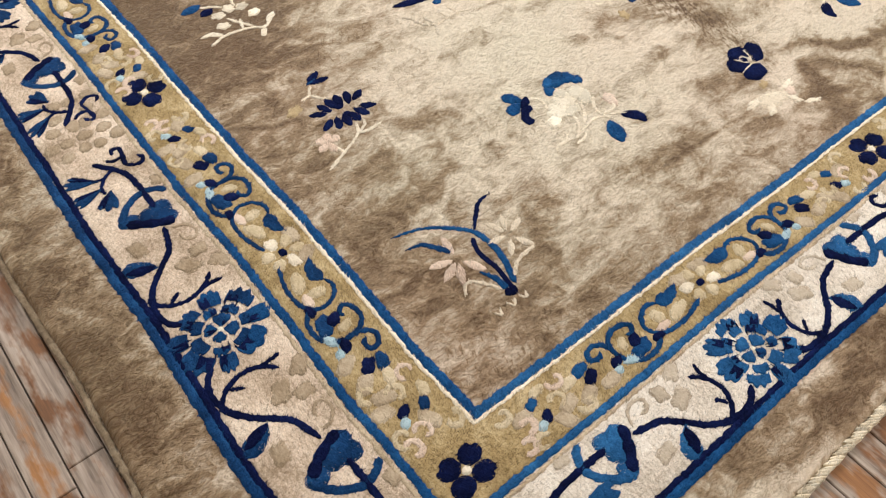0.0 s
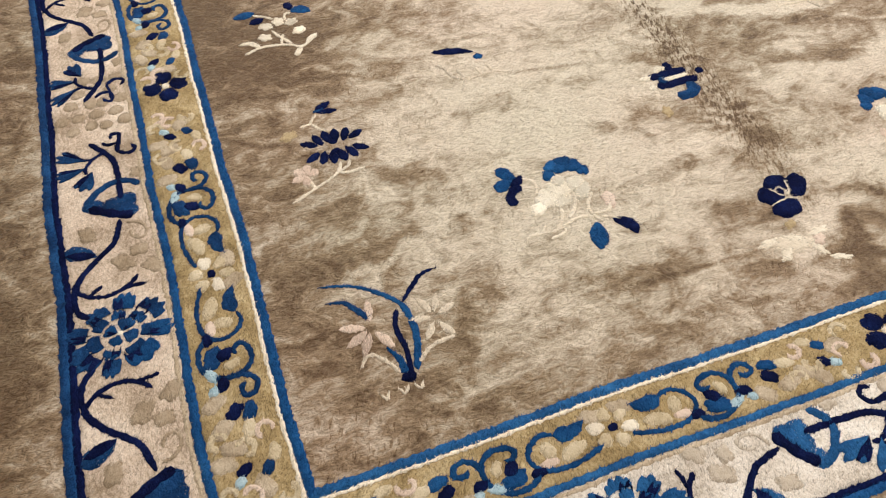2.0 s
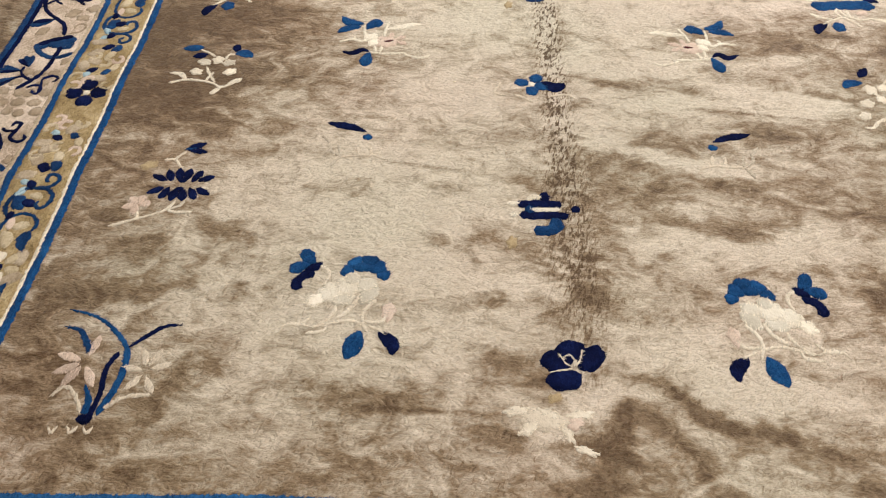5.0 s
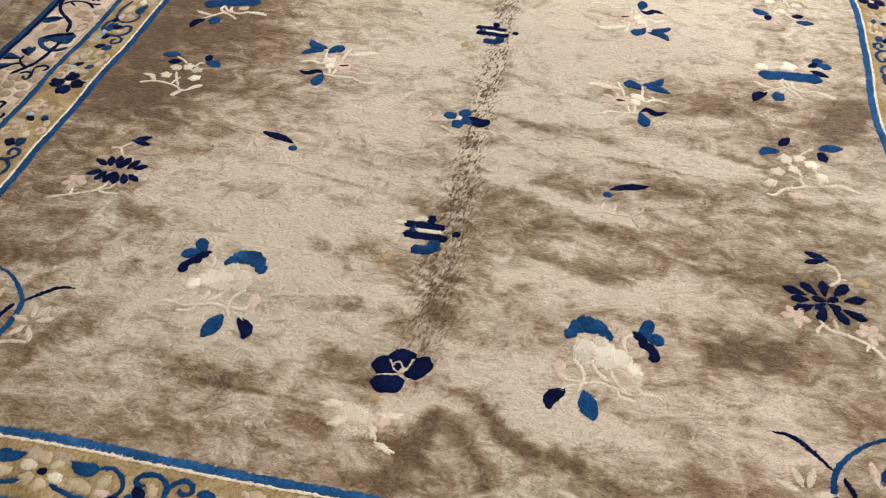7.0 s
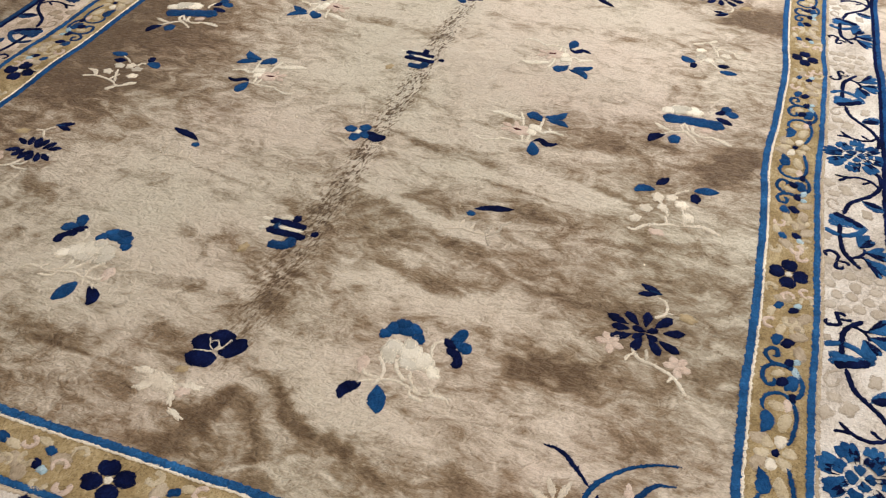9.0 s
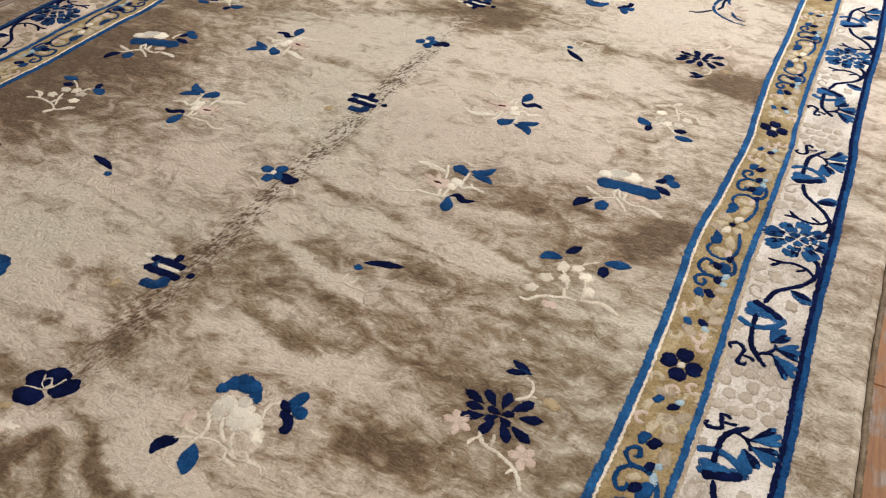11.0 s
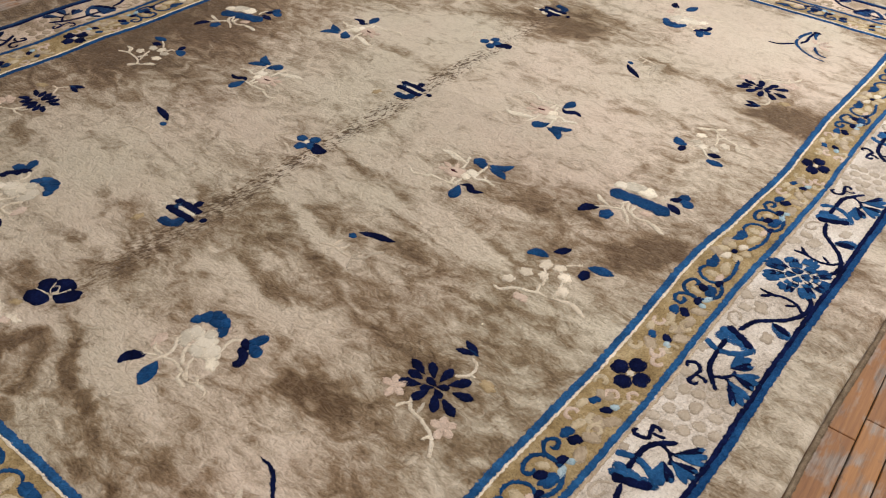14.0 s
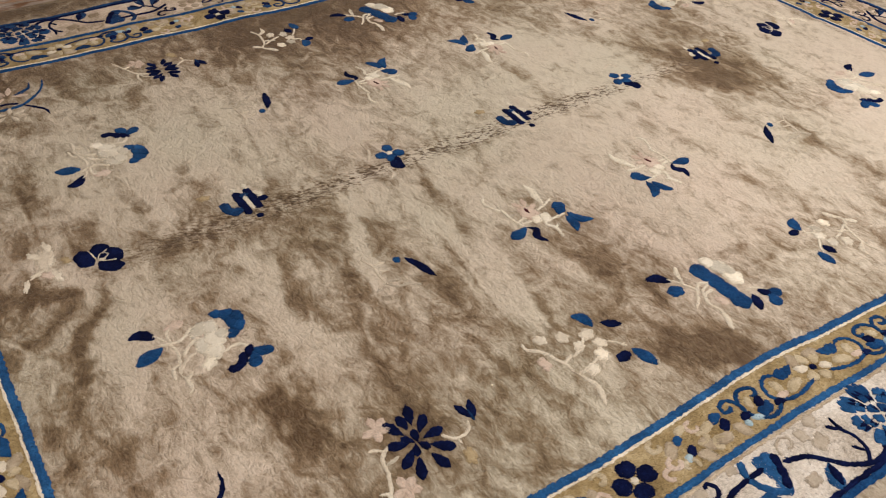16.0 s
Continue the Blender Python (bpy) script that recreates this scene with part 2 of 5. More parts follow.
BRUSHED_LIGHT = [
    (0.70, 0.61, 0.13, 0.022, -0.26, -6), (0.96, 0.18, 0.08, 0.030, -0.26, 47), (1.26, 0.21, 0.07, 0.030, -0.26, -6), (1.61, 0.31, 0.06, 0.040, -0.16, -3),
    (0.73, 0.45, 0.09, 0.035, -0.20, -12), (1.34, 0.75, 0.04, 0.012, -0.30, -21), (1.08, 0.83, 0.05, 0.030, -0.22, -20), (0.84, 0.42, 0.07, 0.018, -0.24, 5),
    (0.77, 0.27, 0.06, 0.020, -0.20, 12), (0.74, 0.98, 0.12, 0.060, -0.20, -20), (1.62, 1.95, 0.18, 0.060, -0.20, 4), (1.60, 2.30, 0.20, 0.120, -0.16, 0),
]
# hairline partings that cross the pile, drawn as painted shade
PARTING_SHADE = [(0.665, 0.736, 0.16, 0.0045, 0.42, -9), (0.67, 0.165, 0.12, 0.0045, 0.40, -2), (1.42, 0.915, 0.20, 0.0045, 0.40, -7), (0.60, 0.885, 0.14, 0.0045, 0.25, -4)]
# small dark spots of old dirt
SPOTS = [(0.354, 0.539, 0.010, 0.008, 0.28), (0.412, 0.474, 0.008, 0.007, 0.4), (0.430, 0.404, 0.011, 0.008, 0.4), (0.386, 0.416, 0.007, 0.006, 0.35), (0.391, 0.479, 0.007, 0.006, 0.35), (0.359, 0.496, 0.007, 0.006, 0.3)]

SHADE_X, SHADE_Y, SHADE_STEP = -0.6, -0.6, 0.006


def lattice(x, y, per_metre, seed):
    """Smooth value noise between -1 and 1."""
    table = np.random.default_rng(seed).uniform(-1, 1, (64, 64))
    u, v = (x + 3) * per_metre, (y + 3) * per_metre
    i, j = np.floor(u).astype(int), np.floor(v).astype(int)
    a, b = u - i, v - j
    a, b = a * a * (3 - 2 * a), b * b * (3 - 2 * b)
    at = lambda p, q: table[p % 64, q % 64]
    return (at(i, j) * (1 - a) + at(i + 1, j) * a) * (1 - b) + (at(i, j + 1) * (1 - a) + at(i + 1, j + 1) * a) * b


def shade_dirt_map():
    """Pile and fold shade painted over the whole rug, plus dirt spots; minus paler."""
    x, y = np.meshgrid(np.arange(SHADE_X, 2.7, SHADE_STEP), np.arange(SHADE_Y, 3.5, SHADE_STEP), indexing="ij")
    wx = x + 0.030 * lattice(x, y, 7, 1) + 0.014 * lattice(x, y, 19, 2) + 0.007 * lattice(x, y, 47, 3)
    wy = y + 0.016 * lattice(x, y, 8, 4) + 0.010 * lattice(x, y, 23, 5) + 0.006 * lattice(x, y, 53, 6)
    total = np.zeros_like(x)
    for places, gain in ((SHADE_PATCHES, 1.15), (BROAD_SHADE, 1.15), (FOLD_SHADE, 1.5), (CREASE_SHADE, 1.5), (SHADED_NAP, 0.75), (FOLD_LIGHT, 2.2), (BRUSHED_LIGHT, 2.0), (PARTING_SHADE, 1.5), (SPOTS, 1.3)):
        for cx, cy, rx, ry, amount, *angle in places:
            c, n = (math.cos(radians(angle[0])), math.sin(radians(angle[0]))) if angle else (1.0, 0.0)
            px, py = (x, y) if places in (PARTING_SHADE, SPOTS) else (wx, wy)
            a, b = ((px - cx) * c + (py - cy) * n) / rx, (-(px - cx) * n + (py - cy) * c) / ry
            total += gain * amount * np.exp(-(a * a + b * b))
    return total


NAP_SHADE_DIRT = shade_dirt_map()


def shade_dirt_at(points):
    """The painted shade and dirt at each of many points."""
    u, v = (points[:, 0] - SHADE_X) / SHADE_STEP, (points[:, 1] - SHADE_Y) / SHADE_STEP
    i, j = np.clip(u.astype(int), 0, NAP_SHADE_DIRT.shape[0] - 2), np.clip(v.astype(int), 0, NAP_SHADE_DIRT.shape[1] - 2)
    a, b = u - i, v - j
    return (NAP_SHADE_DIRT[i, j] * (1 - a) + NAP_SHADE_DIRT[i + 1, j] * a) * (1 - b) + (NAP_SHADE_DIRT[i, j + 1] * (1 - a) + NAP_SHADE_DIRT[i + 1, j + 1] * a) * b


def set_shade_dirt(me, values):
    me.attributes.new("nap_shade_dirt", "FLOAT", "POINT").data.foreach_set("value", np.ascontiguousarray(values, dtype=np.float32))


FIELD = field_wool()
NAVY = wool("navy_wool", (0.002, 0.003, 0.015), (0.003, 0.006, 0.035), (0.007, 0.015, 0.072), 20, 0.0)
BLUE = wool("mid_blue_wool", (0.004, 0.028, 0.085), (0.007, 0.05, 0.148), (0.016, 0.092, 0.235), 16)
DENIM = wool("deep_blue_wool", (0.003, 0.016, 0.054), (0.006, 0.034, 0.106), (0.015, 0.072, 0.19), 22)
SKY = wool("pale_blue_wool", (0.22, 0.34, 0.40), (0.36, 0.48, 0.52), (0.5, 0.6, 0.62), 20)
IVORY = wool("ivory_wool", (0.62, 0.54, 0.41), (0.77, 0.69, 0.545), (0.86, 0.79, 0.66), 18)
FAINT = wool("faded_cream_wool", (0.54, 0.45, 0.335), (0.66, 0.565, 0.435), (0.75, 0.66, 0.525), 18)
PALE = wool("worn_ivory_wool", (0.58, 0.49, 0.37), (0.72, 0.63, 0.49), (0.82, 0.74, 0.60), 18)
PINK = wool("faded_pink_wool", (0.52, 0.385, 0.295), (0.62, 0.48, 0.375), (0.72, 0.59, 0.48), 18)
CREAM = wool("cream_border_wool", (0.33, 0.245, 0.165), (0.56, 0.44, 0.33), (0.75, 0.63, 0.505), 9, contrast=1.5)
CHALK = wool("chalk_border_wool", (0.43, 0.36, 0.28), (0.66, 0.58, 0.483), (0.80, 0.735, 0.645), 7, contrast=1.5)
GHOST = wool("ghost_tan_wool", (0.37, 0.30, 0.22), (0.48, 0.40, 0.305), (0.58, 0.50, 0.40), 18)
CELL = wool("faded_brown_wool", (0.24, 0.175, 0.11), (0.36, 0.275, 0.185), (0.48, 0.385, 0.28), 18)
# brighter copy of the blue: light on the right and near sides put in
LIT_BLUE = wool("lit_blue_wool", (0.009, 0.045, 0.12), (0.015, 0.08, 0.205), (0.03, 0.14, 0.32), 18)
GOLD = wool("gold_band_wool", (0.175, 0.118, 0.051), (0.312, 0.225, 0.108), (0.48, 0.375, 0.216), 18)
STRAW = wool("pale_straw_wool", (0.40, 0.31, 0.185), (0.53, 0.43, 0.28), (0.66, 0.56, 0.40), 18)
# brown that stands for the shade beside the rug's long sides
EDGE_SHADE = wool("edge_shade_wool", (0.12, 0.088, 0.055), (0.21, 0.155, 0.1), (0.32, 0.25, 0.17), 30)
OCHRE = wool("faded_ochre_wool", (0.30, 0.215, 0.115), (0.42, 0.315, 0.175), (0.53, 0.415, 0.255), 25)
TAN = wool("tan_wool", (0.30, 0.225, 0.14), (0.43, 0.34, 0.235), (0.56, 0.46, 0.33), 20)
RED = wool("dark_red_wool", (0.05, 0.008, 0.012), (0.08, 0.014, 0.018), (0.12, 0.03, 0.03), 20)
CORD = wool("cotton_cord", (0.45, 0.36, 0.25), (0.62, 0.53, 0.39), (0.76, 0.68, 0.54), 40)
BOARDS = floor_wood()
PLASTER = plain("wall_plaster", (0.62, 0.57, 0.50), (0.68, 0.63, 0.56), 3.0, 0.9)
DARK = plain("dark_subfloor", (0.02, 0.016, 0.012), (0.035, 0.028, 0.02), 9.0, 0.95)


# ---- mesh helpers ----
def mesh_object(name, verts, faces, material, parent=None, label="", smooth=True):
    me = bpy.data.meshes.new(name)
    me.from_pydata(verts, [], faces)
    me.materials.append(material)
    if smooth:
        me.shade_smooth()
    ob = new(name, me)
    if parent is not None:
        ob.parent = parent
    if label:
        ob["label"] = label
    return ob


def tufts(verts, faces, density, length=0.0054, width=0.0019, rise=0.0016):
    """Leaning tufts of pile, one small blade each, scattered over the upward faces. Returns an array of blades' corners."""
    v, f = np.asarray(verts, float), np.asarray(faces, int)
    if f.shape[1] == 4:
        f = np.concatenate([f[:, (0, 1, 2)], f[:, (0, 2, 3)]])
    a, b, c = v[f[:, 0]], v[f[:, 1]], v[f[:, 2]]
    n = np.cross(b - a, c - a)
    area = np.linalg.norm(n, axis=1) / 2
    area = np.where(np.abs(n[:, 2]) > 1.1 * area, area, 0.0)
    count = int(area.sum() * density)
    if count < 3:
        return np.zeros((0, 3, 3))
    pick = np.random.choice(len(f), count, p=area / area.sum())
    r, q = np.random.rand(count, 1), np.random.rand(count, 1)
    flip = (r + q) > 1
    r, q = np.where(flip, 1 - r, r), np.where(flip, 1 - q, q)
    p = a[pick] + r * (b - a)[pick] + q * (c - a)[pick]
    # the nap leans away from the near end and swirls slowly
    lean = 0.45 + 0.5 * np.sin(p[:, 0] * 5 + 1.3 * np.sin(p[:, 1] * 4)) + 0.45 * np.sin(p[:, 1] * 9 + p[:, 0] * 3) + np.random.normal(0, 0.42, count)
    d = np.stack([np.cos(lean), np.sin(lean), np.zeros(count)], 1)
    side = np.stack([-d[:, 1], d[:, 0], np.zeros(count)], 1)
    ln = length * np.random.uniform(0.6, 1.25, (count, 1))
    w = width * np.random.uniform(0.6, 1.3, (count, 1)) / 2
    up = np.zeros((count, 3))
    up[:, 2] = rise * np.random.uniform(0.35, 1.25, count)
    low = p - 0.35 * ln * d
    low[:, 2] -= 0.0004
    return np.stack([low + side * w, low - side * w, p + 0.65 * ln * d + up], 1)


def blades_mesh(name, blades, material, parent=None, label=""):
    """One mesh of very many blades."""
    n = len(blades)
    me = bpy.data.meshes.new(name)
    me.vertices.add(3 * n)
    me.vertices.foreach_set("co", blades.reshape(-1))
    me.loops.add(3 * n)
    me.loops.foreach_set("vertex_index", np.arange(3 * n, dtype=np.int32))
    me.polygons.add(n)
    me.polygons.foreach_set("loop_start", np.arange(0, 3 * n, 3, dtype=np.int32))
    me.polygons.foreach_set("loop_total", np.full(n, 3, dtype=np.int32))
    me.update(calc_edges=True)
    me.materials.append(material)
    set_shade_dirt(me, np.repeat(shade_dirt_at(blades.mean(axis=1)), 3))
    ob = new(name, me)
    ob["kind"] = "stuff"
    if label:
        ob["label"] = label
    return ob


def box(name, lo, hi, material, kind="structure", label="", category=""):
    v = [(x, y, z) for z in (lo[2], hi[2]) for y in (lo[1], hi[1]) for x in (lo[0], hi[0])]
    f = [(0, 2, 3, 1), (4, 5, 7, 6), (0, 1, 5, 4), (2, 6, 7, 3), (0, 4, 6, 2), (1, 3, 7, 5)]
    return tagged(mesh_object(name, v, f, material, smooth=False), label, category, kind=kind)


# ---- the room, plain and closed ----
FLOOR_Z = -0.016
X0, X1, Y0, Y1, TOP = -2.6, 5.0, -2.6, 5.8, 2.8
floor = box("floor", (X0, Y0, FLOOR_Z - 0.12), (X1, Y1, FLOOR_Z - 0.014), DARK, label="old strip wood floor with dark worn joints", category="floor")
box("wall_south", (X0 - 0.15, Y0 - 0.15, FLOOR_Z - 0.12), (X1 + 0.15, Y0, TOP), PLASTER, label="plain warm white plaster wall", category="wall")
box("wall_north", (X0 - 0.15, Y1, FLOOR_Z - 0.12), (X1 + 0.15, Y1 + 0.15, TOP), PLASTER, label="plain warm white plaster wall", category="wall")
box("wall_west", (X0 - 0.15, Y0, FLOOR_Z - 0.12), (X0, Y1, TOP), PLASTER, label="plain warm white plaster wall", category="wall")
box("wall_east", (X1, Y0, FLOOR_Z - 0.12), (X1 + 0.15, Y1, TOP), PLASTER, label="plain warm white plaster wall", category="wall")
box("ceiling", (X0 - 0.15, Y0 - 0.15, TOP), (X1 + 0.15, Y1 + 0.15, TOP + 0.12), PLASTER, label="plain warm white plaster ceiling", category="ceiling")

# ---- the rug: plan and relief ----
W0, L0 = 1.93, 2.83
EDGE = 0.44
SIDE_L, SIDE_R, SIDE_B, SIDE_T = 0.98, 0.88, 0.83, 0.90


def lie(u, v):
    """From the rug's drawn plan to where it lies: a little wider at the far end, with wavy edges."""
    y = v * SIDE_B if v < 0 else (L0 + (v - L0) * SIDE_T if v > L0 else v)
    wide = 1.925 + 0.036 * y
    if u < 0:
        x = u * SIDE_L - 0.004
    elif u > W0:
        x = wide + (u - W0) * SIDE_R
    else:
        x = u / W0 * (wide + 0.004) - 0.004
    near = abs(u / W0 - 0.5) * 2
    x += 0.006 * near * noise.noise((u * 0.6, y * 3.1, 2.0)) + 0.002 * noise.noise((u, y * 11, 7.0))
    y += 0.004 * noise.noise((x * 3.1, v * 0.6, 4.0)) + 0.0015 * noise.noise((x * 11, v, 8.0))
    if u > 0:
        x += u / W0 * math.exp(-max(0.0, u - W0) / 0.12) * (0.013 * math.exp(-(((y - 1.75) / 0.22) ** 2)) - 0.011 * math.exp(-(((y - 1.27) / 0.15) ** 2)))
    return x, y


def relief(x, y):
    """Height of the pile over the rug: shallow waves across, dents, and the fold down the middle."""
    z = 0.0035 * noise.noise((x * 1.4, y * 5.5, 0.0)) + 0.0025 * noise.noise((x * 4, y * 5, 5.0))
    z += 0.0012 * noise.noise((x * 16, y * 20, 3.0))
    return z - 0.004 * math.exp(-(((x - 0.985) / 0.014) ** 2)) * (0.5 + 0.5 * noise.noise((1.0, y * 14, 0.0)))


PROFILES = {
    "leaf": lambda s: math.sin(math.pi * s) ** 0.75,
    "petal": lambda s: math.sin(math.pi * s ** 1.5) ** 0.6,
    "round": lambda s: math.sqrt(max(0.0, 1 - (2 * s - 1) ** 2)),
    "taper": lambda s: min(1.0, s / 0.04) ** 0.5 * (1 - s) ** 0.55,
    "line": lambda s: min(1.0, s / 0.05, (1 - s) / 0.05) ** 0.5,
}


def spline(points, step):
    """Points along a smooth curve through the given ones."""
    p = [Vector(q) for q in points]
    p = [p[0] * 2 - p[1], *p, p[-1] * 2 - p[-2]]
    out = []
    for a, b, c, d in zip(p, p[1:], p[2:], p[3:]):
        n = max(2, int((c - b).length / step))
        for i in range(n):
            t = i / n
            out.append(0.5 * (2 * b + (c - a) * t + (2 * a - 5 * b + 4 * c - d) * t * t + (3 * b - a - 3 * c + d) * t ** 3))
    return out + [p[-2]]


def ribbon(points, width, profile="line", lift=0.002, rag=0.0012, lobes=0, depth=0.25, base=0.0):
    """A raised stroke of pile along a curve, with ragged edges and sunk sides. Returns verts and faces."""
    step = 0.0038
    line = spline(points, step)
    n = len(line)
    verts, faces = [], []
    shape = PROFILES[profile]
    for i, c in enumerate(line):
        a, b = line[max(0, i - 1)], line[min(n - 1, i + 1)]
        d = (b - a).normalized() if (b - a).length > 1e-9 else Vector((1, 0))
        side = Vector((-d.y, d.x))
        s = i / (n - 1)
        half = width / 2 * shape(s)
        if lobes:
            half *= 1 - depth * (1 - abs(math.sin(math.pi * lobes * s)))
        left, right = half + random.uniform(-rag, rag), half + random.uniform(-rag, rag)
        ends = random.uniform(-rag, rag) * (1 if i in (0, n - 1) else 0.4)
        for k, (off, up) in enumerate(((left + 0.0016, -1), (left, 0.55), (left * 0.5, 1), (-right * 0.5, 1), (-right, 0.55), (-right - 0.0016, -1))):
            q = c + side * off + d * ends
            z = relief(q.x, q.y) + base + (lift * up if up > 0 else -0.004)
            verts.append((q.x, q.y, z))
        if i:
            o = (i - 1) * 6
            faces += [(o + k, o + k + 1, o + k + 7, o + k + 6) for k in range(5)]
    return verts, faces


def blob(at, u, v, angle, length, width, lobes=0, depth=0.15, notch=0.0, lift=0.002, rag=0.0012):
    """A raised oval patch with a scalloped outline; notch cuts its tip like a heart."""
    ca, sa = math.cos(radians(angle)), math.sin(radians(angle))
    n = max(14, int(math.pi * (length + width) / 2 / 0.0036))
    verts, faces = [], []
    for r, up in ((1.0, -1), (1.0, 0.5), (0.6, 1.0)):
        for i in range(n):
            t = 2 * math.pi * i / n
            k = r * (1 - depth * (1 - abs(math.sin(lobes * t / 2 + 0.6))) if lobes else r)
            if notch:
                d = min(t, 2 * math.pi - t)
                k *= 1 - notch * math.exp(-((d / 0.3) ** 2))
            p, q = length / 2 * math.cos(t) * k, width / 2 * math.sin(t) * k
            if r == 1.0:
                e = (0.0014 if up < 0 else 0) + random.uniform(-rag, rag)
                m = max(1e-6, math.hypot(p, q))
                p, q = p * (1 + e / m), q * (1 + e / m)
            x, y = at(u + p * ca - q * sa, v + p * sa + q * ca)
            verts.append((x, y, relief(x, y) + (lift * up if up > 0 else -0.004)))
    x, y = at(u, v)
    verts.append((x, y, relief(x, y) + lift))
    for i in range(n):
        j = (i + 1) % n
        faces += [(i, j, n + j, n + i), (n + i, n + j, 2 * n + j, 2 * n + i), (2 * n + i, 2 * n + j, 3 * n)]
    return verts, faces


def fan(at, u, v, r0, r1, a0, a1, points=3, depth=0.12, gap=0.0012, lift=0.0028, rag=0.0011, stretch=1.0):
    """A wedge-shaped petal or leaf round a centre, its outer edge cut into points."""
    m = max(5, int(radians(abs(a1 - a0)) * r1 / 0.0034))
    k = max(3, int((r1 - r0) / 0.005))
    verts, faces = [], []
    for i in range(-1, m + 2):
        t = min(max(i, 0), m) / m
        skirt = i < 0 or i > m
        round_off = 1 - 0.24 * abs(2 * t - 1) ** 3.0
        edge = r1 * round_off * (1 - depth * (1 - abs(math.sin(math.pi * points * t)))) + random.uniform(-rag, rag)
        wob = random.uniform(-rag, rag)
        for j in range(k + 2):
            q = min(j, k) / k
            r = r0 + (edge - r0) * q
            trim = gap / max(r, 0.004)
            a = radians(a0) + trim + (radians(a1 - a0) - 2 * trim) * t
            x, y = at(u + r * math.cos(a) * stretch, v + r * math.sin(a) + wob * 0.4)
            up = -0.004 if skirt or j == k + 1 else lift * (0.7 if j == k or i in (0, m) else 1.0)
            verts.append((x, y, relief(x, y) + up))
    c = k + 2
    faces = [(i * c + j, i * c + j + 1, (i + 1) * c + j + 1, (i + 1) * c + j) for i in range(m + 2) for j in range(c - 1)]
    return verts, faces


def part(name, strokes, material, parent, label=""):
    """One mesh from one or more strokes."""
    verts, faces = [], []
    for v, f in strokes:
        o = len(verts)
        verts += v
        faces += [tuple(i + o for i in q) for q in f]
    quads = [f for f in faces if len(f) == 4]
    hair = tufts(verts, quads, 110000, 0.0075, 0.0019, 0.0013)
    o = len(verts)
    verts = verts + [tuple(p) for p in hair.reshape(-1, 3)]
    faces = faces + [(o + 3 * i, o + 3 * i + 1, o + 3 * i + 2) for i in range(len(hair))]
    return mesh_object(name, verts, faces, material, parent, label)


class Place:
    """Where a motif lies: drawn in its own metres, then turned, mirrored and set down on the rug."""

    def __init__(self, x, y, flip_x=1, flip_y=1, turn=0.0, size=1.0):
        self.o, self.fx, self.fy, self.size = Vector((x, y)), flip_x, flip_y, size
        self.c, self.s = math.cos(radians(turn)), math.sin(radians(turn))

    def __call__(self, u, v):
        u, v = u * self.size, v * self.size
        u, v = u * self.c - v * self.s, u * self.s + v * self.c
        return self.o.x + self.fx * u, self.o.y + self.fy * v


class Along:
    """A place in a border: s along the side, d outward from the field."""

    def __init__(self, side, s0, flip=1, stretch=1.0, reach=1.0):
        self.side, self.s0, self.flip, self.stretch, self.reach = side, s0, flip, stretch, reach

    def __call__(self, s, d):
        if s > 0.25:
            s = 0.25 + (s - 0.25) * self.reach
        s = self.s0 + self.flip * s * self.stretch
        return lie(*{"l": (-d, s), "r": (W0 + d, s), "b": (s, -d), "t": (s, L0 + d)}[self.side])


def draw(at, points, width, profile="line", **more):
    return ribbon([at(*p) for p in points], width, profile, **more)


def dab(at, u, v, angle, length, width, profile="leaf", **more):
    """A straight short stroke round a centre."""
    c, s = math.cos(radians(angle)) * length / 2, math.sin(radians(angle)) * length / 2
    return draw(at, [(u - c, v - s), (u, v), (u + c, v + s)], width, profile, **more)


rug = tagged(new("area_rug"), "large beige wool area rug with blue floral border on wood floor", "rug")
rug.location = (0, 0, FLOOR_Z)
rug_parts = []


def on_rug(name, strokes, material, label="", parent=None):
    ob = part(name, strokes, material, parent, label)
    if parent is None:
        rug_parts.append(ob)
    return ob


def pieces(name, strokes, material, parent):
    """Each stroke a piece of its own under its motif."""
    for stroke in strokes:
        on_rug(name, [stroke], material, parent=parent)


